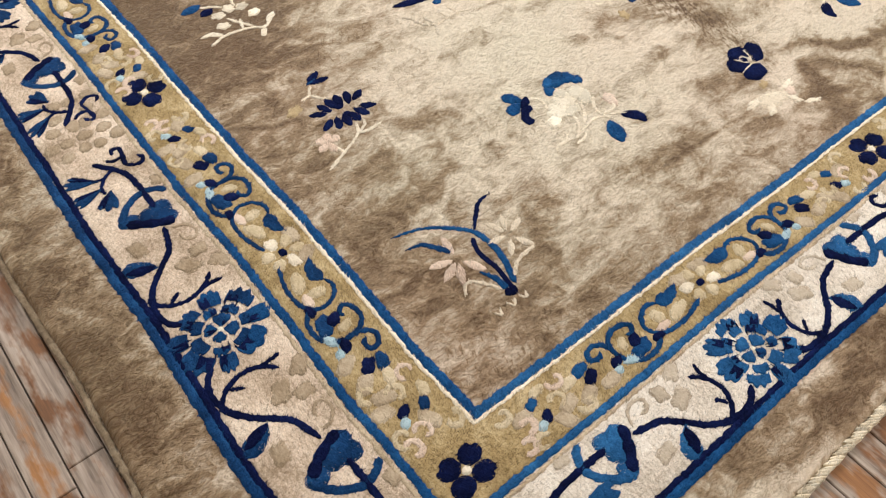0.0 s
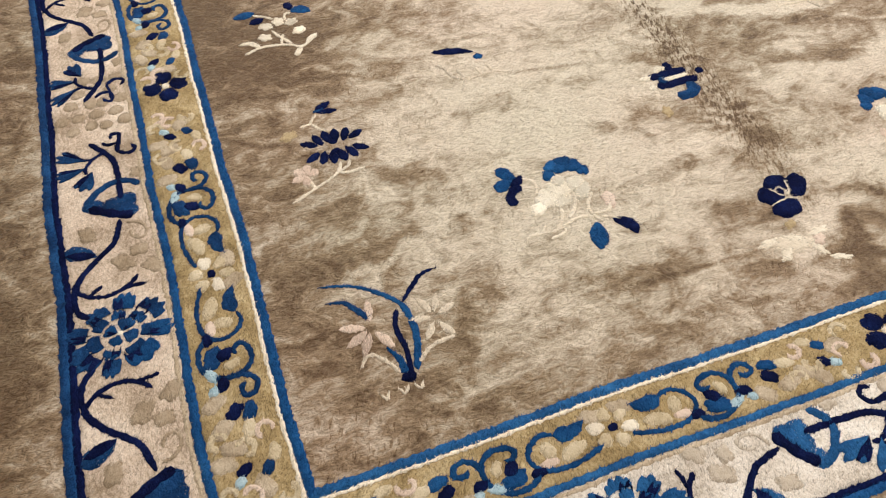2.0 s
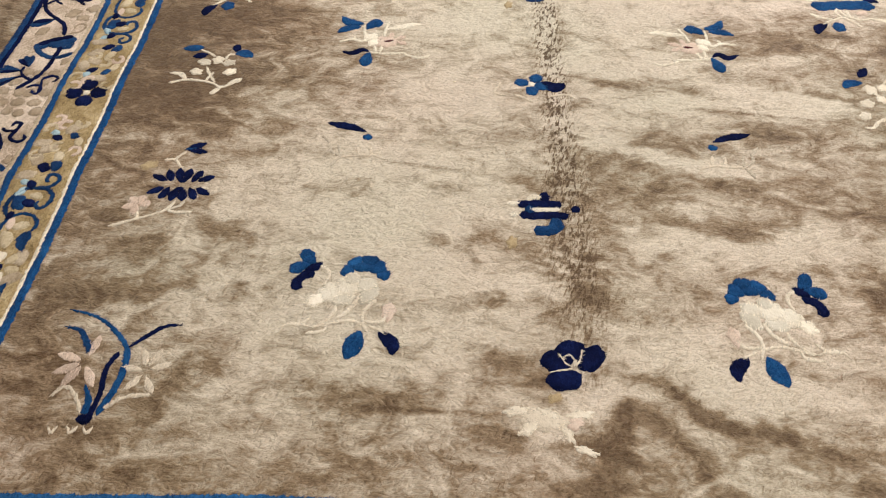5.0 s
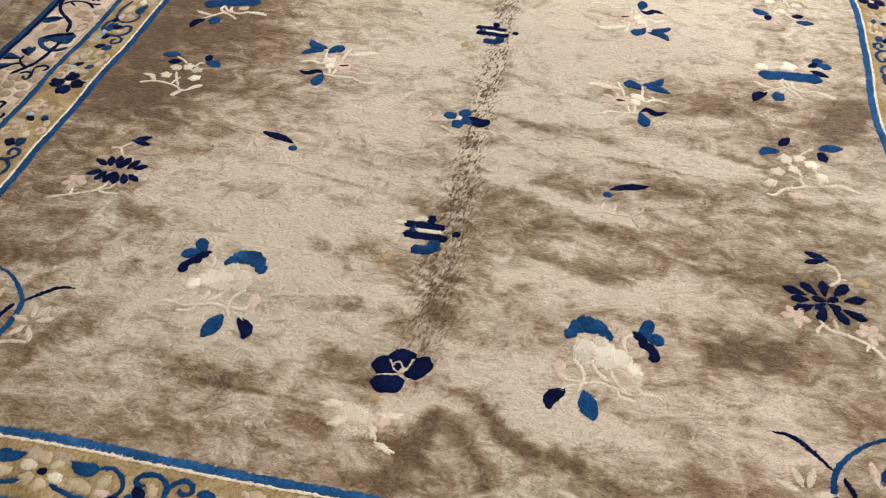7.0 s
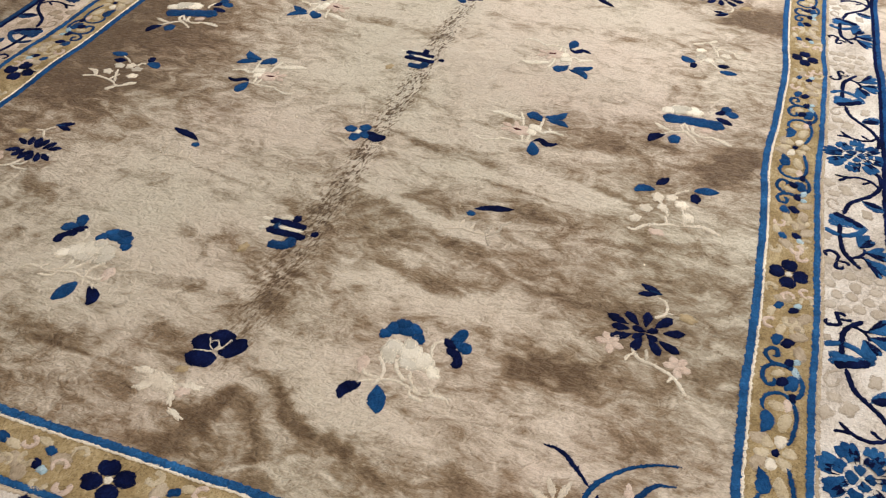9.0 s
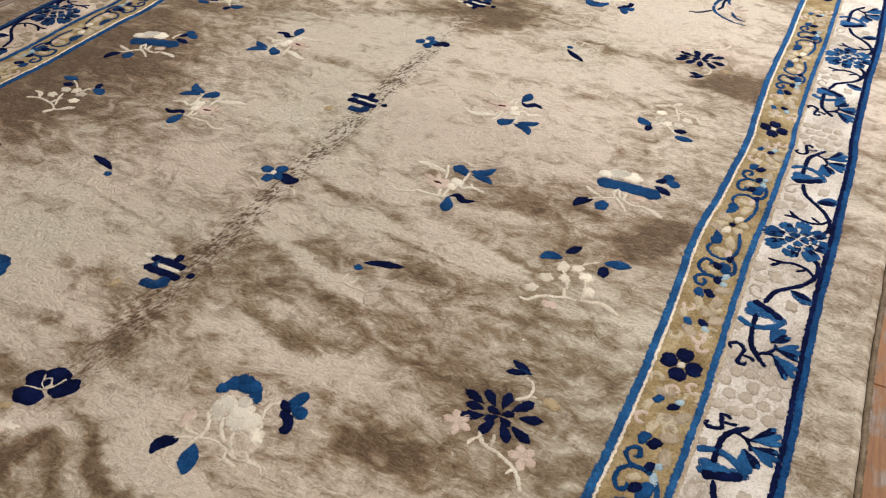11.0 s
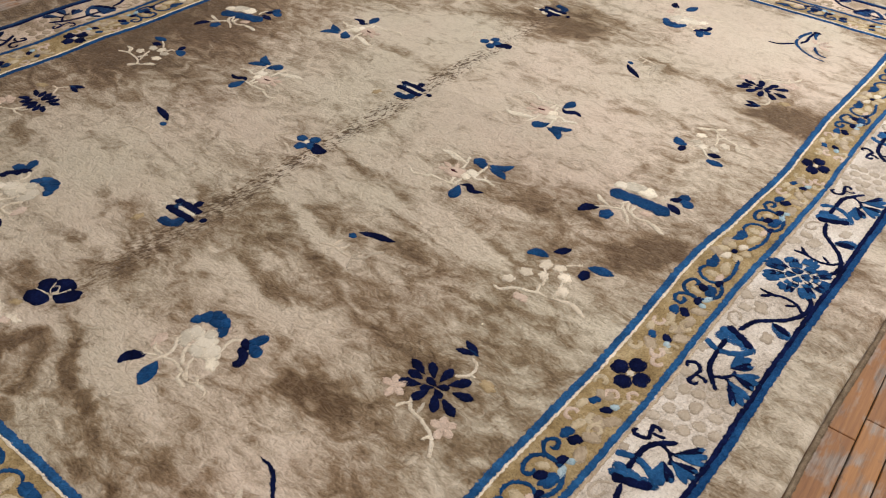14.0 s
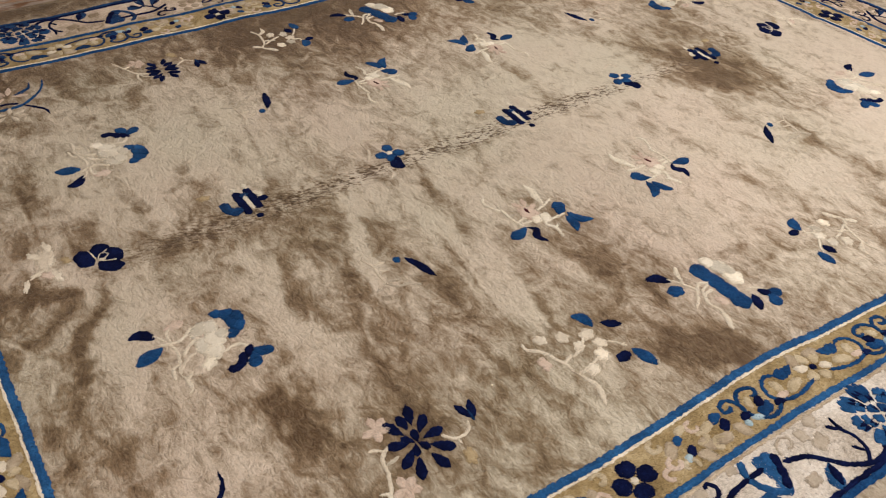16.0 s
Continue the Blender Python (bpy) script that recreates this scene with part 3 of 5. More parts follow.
def pile_sheet():
    """The whole pile as one soft sheet, rolled down to the floor at its edges."""
    nu, nv = 300, 400
    verts, faces = [], []
    for j in range(nv + 1):
        for i in range(nu + 1):
            u, v = -EDGE + (W0 + 2 * EDGE) * i / nu, -EDGE + (L0 + 2 * EDGE) * j / nv
            x, y = lie(u, v)
            k = min(i, nu - i, j, nv - j)
            z = relief(x, y) if k > 1 else (relief(x, y) - 0.002 if k == 1 else FLOOR_Z + 0.005)
            verts.append((x, y, z))
    m = nu + 1
    faces = [(j * m + i, j * m + i + 1, (j + 1) * m + i + 1, (j + 1) * m + i) for j in range(nv) for i in range(nu)]
    ob = mesh_object("pile_field", verts, faces, FIELD, None, "worn beige wool pile with pile shading painted brown")
    set_shade_dirt(ob.data, shade_dirt_at(np.array(verts)))
    rug_parts.append(ob)
    for name, lo, hi, density in (("pile_tufting", -EDGE, 1.5, 165000), ("pile_tufting", 1.5, L0 + EDGE, 85000)):
        chosen = []
        for j in range(2, nv - 2):
            v = -EDGE + (L0 + 2 * EDGE) * (j + 0.5) / nv
            for i in range(2, nu - 2):
                u = -EDGE + (W0 + 2 * EDGE) * (i + 0.5) / nu
                out = max(-u, u - W0, -v, v - L0)
                if lo <= v < hi and (out < -0.012 or out > 0.315):
                    chosen.append(j * nu + i)
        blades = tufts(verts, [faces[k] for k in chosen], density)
        rug_parts.append(blades_mesh(name, blades, FIELD, None, "shaggy beige wool tufts with pile shading painted brown"))
    ring = [*range(nu + 1), *[j * m + nu for j in range(1, nv + 1)], *[nv * m + i for i in range(nu - 1, -1, -1)], *[j * m for j in range(nv - 1, 0, -1)]]
    low = [(verts[k][0], verts[k][1], FLOOR_Z + 0.0005) for k in ring]
    n = len(ring)
    back = mesh_object("backing", [verts[k] for k in ring] + low, [(a, (a + 1) % n, n + (a + 1) % n, n + a) for a in range(n)] + [tuple(range(n, 2 * n))], TAN, None, "woven cotton backing", False)
    rug_parts.append(back)


pile_sheet()


def band(name, d0, d1, material, lift, label="", rag=0.0019, across=2, base=0.0, sides="lrbt"):
    """A band that runs round the field, one mesh a side, mitred at the corners."""
    for side in sides:
        span = L0 if side in "lr" else W0
        n = int(span / 0.0042)
        cols = []
        for k in range(across + 1):
            cols.append((d0 + (d1 - d0) * k / across, lift if 0 < k < across else lift * 0.7))
        cols = [(d0 - 0.0012, -0.004), *cols, (d1 + 0.0012, -0.004)]
        verts = []
        for i in range(n + 1):
            r0, r1 = random.uniform(-rag, rag), random.uniform(-rag, rag)
            for c, (d, up) in enumerate(cols):
                s = -d + (span + 2 * d) * i / n
                e = d + (r0 if c < 2 else r1 if c > len(cols) - 3 else 0)
                x, y = lie(*{"l": (-e, s), "r": (W0 + e, s), "b": (s, -e), "t": (s, L0 + e)}[side])
                verts.append((x, y, relief(x, y) + base + up))
        m = len(cols)
        faces = [(i * m + c, i * m + c + 1, (i + 1) * m + c + 1, (i + 1) * m + c) for i in range(n) for c in range(m - 1)]
        hair = tufts(verts, faces, 100000, 0.0072, 0.0019, 0.0013)
        o = len(verts)
        verts += [tuple(p) for p in hair.reshape(-1, 3)]
        faces += [(o + 3 * k, o + 3 * k + 1, o + 3 * k + 2) for k in range(len(hair))]
        rug_parts.append(mesh_object(name, verts, faces, material, None, label))


band("gold_band", 0.004, 0.122, GOLD, 0.0008, "mottled gold wool band", across=8)
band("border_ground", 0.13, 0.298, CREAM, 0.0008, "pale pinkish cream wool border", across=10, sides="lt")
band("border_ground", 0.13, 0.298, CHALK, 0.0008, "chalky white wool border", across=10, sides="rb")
# blue stripes: the lit right and near sides are coloured brighter
band("inner_blue_stripe", -0.0155, 0.0, BLUE, 0.0022, "mid blue wool stripe", sides="lt")
band("inner_blue_stripe", -0.0155, 0.0, LIT_BLUE, 0.0022, "blue wool stripe, coloured brighter as on its lit side", sides="rb")
band("ivory_stripe", 0.0, 0.0056, PALE, 0.0024, "thin ivory wool stripe")
band("middle_blue_stripe", 0.119, 0.133, BLUE, 0.0026, "mid blue wool stripe", sides="lt")
band("middle_blue_stripe", 0.119, 0.133, LIT_BLUE, 0.0026, "blue wool stripe, coloured brighter as on its lit side", sides="rb")
band("tan_stripe", 0.135, 0.143, TAN, 0.002, "thin faded tan stripe")
band("navy_stripe", 0.2925, 0.3035, NAVY, 0.0026, "navy wool stripe")
band("outer_blue_stripe", 0.3025, 0.3185, DENIM, 0.0024, "deep blue wool stripe", sides="lt")
band("outer_blue_stripe", 0.3025, 0.3185, BLUE, 0.0024, "blue wool stripe, coloured brighter as on its lit side", sides="rb")


# ---- motifs of the field ----
def orchid(x, y, fx=1, fy=1, size=1.0):
    at = Place(x, y, fx, fy, size=size)
    pale = [dab(at, -0.033 + 0.03 * math.cos(radians(a)), 0.105 + 0.033 * math.sin(radians(a)), a, 0.044, 0.015) for a in (80, 165, 205, 240, 300)]
    root = on_rug("orchid_motif", pale, PINK, "faded pink orchid flower with blue leaves")
    soft = [dab(at, 0.07 + 0.025 * math.cos(radians(a)), 0.088 + 0.03 * math.sin(radians(a)), a, 0.036, 0.012, lift=0.0021) for a in (20, 65, 110, 170, 230, 300)]
    soft += [draw(at, [(-0.012, 0.01), (-0.028, 0.04), (-0.05, 0.058), (-0.07, 0.04)], 0.005), draw(at, [(0.02, 0.02), (0.05, 0.04), (0.09, 0.045)], 0.006)]
    soft += [draw(at, [(k, -0.012), (k + 0.008, -0.024), (k + 0.016, -0.012)], 0.004) for k in (-0.055, -0.025, 0.0)]
    pieces("faded_twig", soft, FAINT, root)
    on_rug("leaf", [draw(at, [(0.014, 0.008), (0.032, 0.07), (0.028, 0.129), (-0.01, 0.175), (-0.05, 0.2), (-0.095, 0.212)], 0.0125, "taper")], BLUE, parent=root)
    on_rug("leaf", [draw(at, [(-0.006, 0.008), (-0.007, 0.035), (-0.02, 0.062)], 0.014, "taper")], BLUE, parent=root)
    on_rug("leaf", [draw(at, [(-0.03, 0.122), (-0.047, 0.15), (-0.063, 0.168), (-0.09, 0.175)], 0.0125, "taper")], DENIM, parent=root)
    on_rug("leaf", [draw(at, [(0.028, 0.132), (0.055, 0.16), (0.08, 0.18), (0.107, 0.184)], 0.0085, "leaf")], NAVY, parent=root)
    on_rug("stem", [draw(at, [(0.002, 0.0), (0.008, 0.05), (0.005, 0.09), (0.016, 0.125)], 0.0085), draw(at, [(-0.016, 0.0), (0.0, 0.001), (0.01, 0.003)], 0.017, "round")], NAVY, parent=root)


def lotus(x, y, fx=1, fy=1, radial=False, turn=0.0):
    at = Place(x, y, fx, fy, turn)
    if radial:
        pale = [draw(at, [(0.026, -0.045), (0.012, -0.069), (-0.017, -0.08), (-0.053, -0.104), (-0.073, -0.145)], 0.0068), draw(at, [(-0.002, -0.042), (-0.002, -0.072)], 0.0055), draw(at, [(0.018, -0.056), (0.032, -0.064), (0.04, -0.08)], 0.005), draw(at, [(-0.05, -0.1), (-0.04, -0.118)], 0.005),
                draw(at, [(-0.018, 0.042), (-0.042, 0.058), (-0.043, 0.088), (-0.026, 0.1)], 0.0058), draw(at, [(-0.042, 0.06), (-0.056, 0.058)], 0.0045)]
        ochre, pinks = (-0.085, 0.052), ((-0.06, -0.076), (0.069, -0.039))
    else:
        pale = [draw(at, [(0.0, -0.045), (-0.015, -0.072), (-0.06, -0.095), (-0.11, -0.118)], 0.005), draw(at, [(-0.012, -0.07), (0.01, -0.077), (0.04, -0.075)], 0.0055),
                draw(at, [(0.018, -0.045), (0.01, -0.06), (-0.01, -0.07)], 0.005), draw(at, [(-0.062, -0.095), (-0.066, -0.075)], 0.005),
                draw(at, [(-0.006, 0.045), (-0.027, 0.075), (-0.012, 0.1)], 0.0045), draw(at, [(-0.026, 0.075), (-0.05, 0.072)], 0.0045)]
        ochre, pinks = (-0.077, 0.055), ((-0.072, -0.058),)
    root = on_rug("lotus_motif", pale[:4], PALE, "navy lotus flower on faded cream stems")
    on_rug("bud_stem", pale[4:], PALE if radial else FAINT, parent=root)
    on_rug("ochre_patch", [blob(at, *ochre, 20, 0.04, 0.026, lobes=5, depth=0.3, lift=0.0018)], OCHRE, parent=root)
    for pu, pv in pinks:
        pieces("faded_petal", [dab(at, pu + 0.013 * math.cos(radians(a)), pv + 0.013 * math.sin(radians(a)), a, 0.03, 0.017, "petal") for a in (10, 70, 130, 200, 270)], PINK, root)
    if radial:
        for u, v, ln in ((0.053, 0.027, 0.046), (0.024, 0.033, 0.042), (-0.005, 0.035, 0.042), (-0.037, 0.031, 0.046), (-0.056, 0.007, 0.044), (-0.046, -0.03, 0.046), (-0.018, -0.034, 0.044), (0.016, -0.031, 0.042), (0.047, -0.015, 0.046), (0.048, 0.007, 0.036)):
            on_rug("petal", [dab(at, u, v, math.degrees(math.atan2(v, u)), ln, 0.02, "petal")], NAVY, parent=root)
        for u, v, a in ((0.012, 0.007, 20), (-0.014, 0.006, 160), (-0.012, -0.011, 215), (0.014, -0.01, 330)):
            on_rug("petal", [dab(at, u, v, a, 0.027, 0.015, "petal")], NAVY, parent=root)
    else:
        for up in (1, -1):
            for u, v, a, ln, w in ((-0.046, 0.018, 152, 0.036, 0.016), (-0.027, 0.025, 112, 0.036, 0.017), (-0.009, 0.029, 98, 0.036, 0.019), (0.009, 0.029, 82, 0.036, 0.019), (0.028, 0.025, 66, 0.038, 0.017), (0.047, 0.018, 28, 0.036, 0.016), (0.0, 0.012, 0, 0.018, 0.014)):
                on_rug("petal", [dab(at, u, v * up, a * up, ln, w)], NAVY, parent=root)
    bu, bv = (-0.018, 0.006) if radial else (0.0, 0.0)
    on_rug("bud", [dab(at, bu + 0.006, bv + 0.118, 28, 0.044, 0.017), dab(at, bu + 0.012, bv + 0.102, -8, 0.042, 0.015)], NAVY, parent=root)
    on_rug("sepal", [dab(at, bu - 0.004, bv + 0.108, 12, 0.026, 0.008, lift=0.0021)], DENIM, parent=root)


def peony(x, y, fx=1, fy=1, turn=0.0):
    at = Place(x, y, fx, fy, turn)
    body = [blob(at, 0.006, -0.064, 60, 0.052, 0.032, lobes=5, depth=0.2), blob(at, 0.0, -0.044, 20, 0.044, 0.034, lobes=5, lift=0.0024), blob(at, -0.033, -0.047, 8, 0.06, 0.046, lobes=7, depth=0.18), blob(at, -0.062, -0.06, 30, 0.056, 0.044, lobes=6, depth=0.2, lift=0.0018),
            blob(at, -0.087, -0.078, 40, 0.042, 0.028, lobes=5, depth=0.25), blob(at, -0.027, -0.03, 90, 0.034, 0.03, lobes=4, lift=0.0026), blob(at, -0.04, -0.074, 0, 0.05, 0.03, lobes=5, depth=0.25, lift=0.0016)]
    root = on_rug("peony_motif", body, IVORY, "ivory peony with blue cap petals and leaves")
    pale = [draw(at, [(-0.076, -0.045), (-0.069, -0.024), (-0.073, -0.008), (-0.09, 0.002)], 0.0062), draw(at, [(-0.012, -0.07), (-0.024, -0.095), (-0.046, -0.116)], 0.007), draw(at, [(-0.05, -0.09), (-0.052, -0.102), (-0.061, -0.117), (-0.078, -0.132)], 0.006),
            draw(at, [(0.0, -0.126), (-0.03, -0.12), (-0.06, -0.128), (-0.087, -0.135)], 0.006), draw(at, [(-0.085, -0.136), (-0.109, -0.129), (-0.132, -0.131), (-0.14, -0.142)], 0.007, "leaf"), draw(at, [(-0.09, -0.112), (-0.098, -0.122), (-0.109, -0.131)], 0.005),
            draw(at, [(0.02, -0.075), (0.0, -0.1), (0.0, -0.124), (0.008, -0.145)], 0.006), draw(at, [(0.002, -0.122), (0.03, -0.122), (0.042, -0.108)], 0.0055), draw(at, [(0.01, -0.13), (0.03, -0.14), (0.04, -0.15)], 0.005),
            draw(at, [(-0.062, -0.128), (-0.066, -0.142), (-0.095, -0.148)], 0.0055)]
    pieces("faded_twig", pale, PALE, root)
    on_rug("faded_petal", [draw(at, [(0.041, -0.124), (0.042, -0.104), (0.046, -0.082)], 0.026, "petal", lobes=2)], PINK, parent=root)
    on_rug("cap_petal", [blob(at, 0.018, -0.002, 40, 0.036, 0.034, lobes=3, depth=0.25, lift=0.002), blob(at, 0.03, -0.02, 20, 0.026, 0.024, lobes=3, depth=0.25, lift=0.0022), blob(at, 0.002, 0.013, -10, 0.036, 0.034, lobes=3, depth=0.25, lift=0.0024), blob(at, -0.008, 0.0, 0, 0.046, 0.024, lift=0.0026), blob(at, -0.022, 0.008, 30, 0.034, 0.032, lobes=3, depth=0.25, lift=0.0021), blob(at, -0.037, -0.01, 60, 0.03, 0.026, lobes=3, depth=0.25, lift=0.0019)], BLUE, parent=root)
    on_rug("bud", [draw(at, [(-0.094, 0.0), (-0.109, 0.018), (-0.121, 0.042)], 0.026, "petal"), draw(at, [(-0.1, 0.0), (-0.122, 0.0), (-0.142, -0.012)], 0.027, "petal")], BLUE, parent=root)
    on_rug("bud_heart", [blob(at, -0.098, -0.002, 30, 0.034, 0.018, lobes=3, lift=0.0031)], NAVY, parent=root)
    on_rug("petal", [draw(at, [(-0.096, -0.016), (-0.115, -0.022), (-0.125, -0.038), (-0.122, -0.056)], 0.019, "line", lobes=2, depth=0.15)], NAVY, parent=root)
    on_rug("leaf", [draw(at, [(-0.024, -0.199), (-0.012, -0.169), (-0.003, -0.141)], 0.033, "leaf")], BLUE, parent=root)
    on_rug("leaf", [draw(at, [(0.054, -0.19), (0.052, -0.165), (0.028, -0.144)], 0.026, "leaf")], NAVY, parent=root)


def sprig(x, y, fx=1, fy=1, turn=0.0):
    at = Place(x, y, fx, fy, turn)
    pale = [draw(at, [(0.088, -0.103), (0.057, -0.091), (0.025, -0.094), (-0.008, -0.096)], 0.0055), draw(at, [(-0.013, -0.06), (-0.007, -0.09), (-0.015, -0.11), (-0.024, -0.127)], 0.0055), draw(at, [(0.052, -0.06), (0.059, -0.09)], 0.0055),
            draw(at, [(0.027, -0.064), (0.032, -0.096)], 0.0055), draw(at, [(-0.05, -0.03), (-0.034, -0.052), (-0.028, -0.078), (-0.006, -0.094)], 0.0065)]
    root = on_rug("sprig_motif", pale, FAINT, "faded cream twig with one navy leaf")
    on_rug("leaf", [draw(at, [(-0.045, 0.013), (-0.014, 0.004), (0.01, -0.002), (0.042, -0.016)], 0.021, "leaf")], NAVY, parent=root)
    on_rug("petal", [blob(at, 0.046, -0.034, 0, 0.021, 0.017)], BLUE, parent=root)


def berries(x, y, fx=1, fy=1, turn=0.0):
    at = Place(x, y, fx, fy, turn)
    pale = [blob(at, u, v, a, 0.034, 0.028, lobes=5, depth=0.3) for u, v, a in ((0.0, 0.0, 80), (-0.03, -0.01, 160), (0.027, -0.01, 20), (-0.04, -0.05, 150), (0.037, -0.048, 30))]
    root = on_rug("berry_motif", pale, PALE, "ivory blossom sprig with small blue leaves")
    pieces("faded_twig", [draw(at, [(-0.095, -0.095), (-0.055, -0.083), (0.0, -0.09), (0.03, -0.108), (0.062, -0.085)], 0.006), draw(at, [(-0.012, -0.088), (0.0, -0.05)], 0.005), draw(at, [(0.03, -0.108), (0.008, -0.135)], 0.014, "petal"),
                           draw(at, [(0.04, -0.095), (0.07, -0.075)], 0.014, "petal"), draw(at, [(-0.008, 0.012), (-0.03, 0.03), (-0.05, 0.04)], 0.0045), draw(at, [(0.015, 0.0), (0.02, 0.022), (0.035, 0.025)], 0.005), draw(at, [(-0.055, -0.083), (-0.075, -0.06), (-0.1, -0.058)], 0.013, "leaf"), draw(at, [(-0.02, -0.03), (-0.008, -0.06), (0.012, -0.09)], 0.0055)], PALE, root)
    on_rug("leaf", [dab(at, -0.068, 0.047, 8, 0.05, 0.026)], BLUE, parent=root)
    on_rug("leaf", [dab(at, -0.046, 0.016, 18, 0.036, 0.023)], NAVY, parent=root)
    on_rug("leaf", [blob(at, 0.034, 0.052, 100, 0.03, 0.022, lobes=5)], NAVY, parent=root)
    on_rug("leaf", [draw(at, [(0.034, 0.027), (0.055, 0.03), (0.078, 0.014)], 0.03, "leaf")], BLUE, parent=root)


def long_berries(x, y, fx=1, fy=1):
    """The same sprig on the other long side, drawn longer, with a heavy bent stem."""
    at = Place(x, y, fx, fy, -17)
    pale = [blob(at, u, v, a, ln, w, lobes=5, depth=0.28) for u, v, a, ln, w in ((0.061, -0.018, 80, 0.038, 0.032), (0.028, -0.02, 160, 0.034, 0.026), (0.095, -0.058, 20, 0.034, 0.028), (0.126, -0.094, 150, 0.032, 0.026), (0.01, -0.046, 30, 0.038, 0.03), (0.003, -0.09, 70, 0.034, 0.028), (0.056, -0.056, 40, 0.03, 0.024))]
    root = on_rug("berry_motif", pale, PALE, "ivory blossom sprig on a bent cream stem")
    pieces("faded_twig", [draw(at, [(0.15, -0.125), (0.133, -0.132), (0.106, -0.117), (0.073, -0.115), (0.048, -0.113), (0.028, -0.122)], 0.0065), draw(at, [(0.03, -0.12), (0.0, -0.12), (-0.028, -0.124), (-0.06, -0.152)], 0.012, "petal"), draw(at, [(0.053, -0.117), (0.056, -0.1), (0.055, -0.084)], 0.006), draw(at, [(0.02, -0.01), (0.008, -0.001), (-0.02, 0.009)], 0.005),
                           draw(at, [(0.061, -0.03), (0.05, -0.06), (0.05, -0.09)], 0.0045), draw(at, [(0.012, -0.06), (0.012, -0.09), (0.02, -0.118)], 0.0045)], PALE, root)
    on_rug("faded_petal", [blob(at, 0.085, -0.14, 20, 0.04, 0.024, lobes=4, depth=0.3, lift=0.0016)], PINK, parent=root)
    on_rug("leaf", [draw(at, [(0.113, 0.004), (0.092, 0.016), (0.062, 0.009)], 0.026, "leaf")], BLUE, parent=root)
    on_rug("leaf", [draw(at, [(0.057, 0.03), (0.039, 0.042), (0.02, 0.057)], 0.022, "leaf")], NAVY, parent=root)
    on_rug("leaf", [blob(at, -0.028, -0.022, 100, 0.036, 0.027, lobes=5)], NAVY, parent=root)
    on_rug("leaf", [draw(at, [(-0.03, 0.007), (-0.058, 0.008), (-0.09, 0.003)], 0.029, "leaf")], BLUE, parent=root)


def rose(x, y, fx=1, fy=1, turn=0.0):
    at = Place(x, y, fx, fy, turn)
    root = on_rug("rose_motif", [blob(at, 0.022, 0.01, 0, 0.062, 0.05, lobes=7, depth=0.18)], PINK, "pale pink rose with blue leaves, faded twigs")
    on_rug("petal", [blob(at, -0.016, 0.03, 30, 0.04, 0.03, lobes=4, depth=0.2, lift=0.0026), blob(at, -0.006, 0.008, 30, 0.034, 0.03, lobes=4, lift=0.0022)], IVORY, parent=root)
    pieces("pink_petal", [dab(at, 0.056, 0.028, 30, 0.03, 0.016, "petal"), dab(at, 0.06, 0.008, -25, 0.028, 0.015, "petal"), dab(at, 0.034, 0.036, 75, 0.026, 0.014, "petal")], PINK, root)
    pieces("twig", [draw(at, [(0.017, 0.034), (0.019, 0.063), (0.027, 0.094)], 0.006), draw(at, [(0.02, 0.063), (0.056, 0.073), (0.084, 0.084), (0.11, 0.082)], 0.019, "leaf"), draw(at, [(-0.035, 0.08), (-0.031, 0.046), (-0.022, 0.024)], 0.006),
                    draw(at, [(-0.092, 0.01), (-0.058, 0.02), (-0.037, 0.012), (-0.02, 0.02)], 0.0075), draw(at, [(-0.06, 0.02), (-0.052, 0.034)], 0.006), draw(at, [(-0.012, -0.037), (0.022, -0.041), (0.073, -0.035)], 0.0065), draw(at, [(0.068, -0.04), (0.096, -0.052), (0.117, -0.052), (0.132, -0.04)], 0.0062),
                    draw(at, [(-0.004, -0.005), (0.001, -0.036)], 0.006), draw(at, [(0.014, -0.01), (0.012, -0.038)], 0.0055)], IVORY, root)
    on_rug("rose_heart", [dab(at, 0.03, 0.012, 12, 0.022, 0.008, lift=0.0036)], RED, parent=root)
    on_rug("leaf", [draw(at, [(-0.094, 0.118), (-0.072, 0.092), (-0.036, 0.086)], 0.026, "leaf")], BLUE, parent=root)
    on_rug("leaf", [draw(at, [(-0.1, 0.05), (-0.076, 0.067), (-0.044, 0.073)], 0.024, "leaf")], BLUE, parent=root)
    on_rug("leaf", [draw(at, [(-0.03, 0.062), (-0.012, 0.086), (0.012, 0.09)], 0.038, "petal", lobes=2)], BLUE, parent=root)
    on_rug("leaf", [draw(at, [(-0.08, -0.032), (-0.053, -0.04), (-0.033, -0.024), (-0.014, -0.035)], 0.019, "leaf")], NAVY, parent=root)
    on_rug("leaf", [draw(at, [(-0.013, -0.036), (-0.019, -0.065), (-0.021, -0.094)], 0.03, "petal")], BLUE, parent=root)


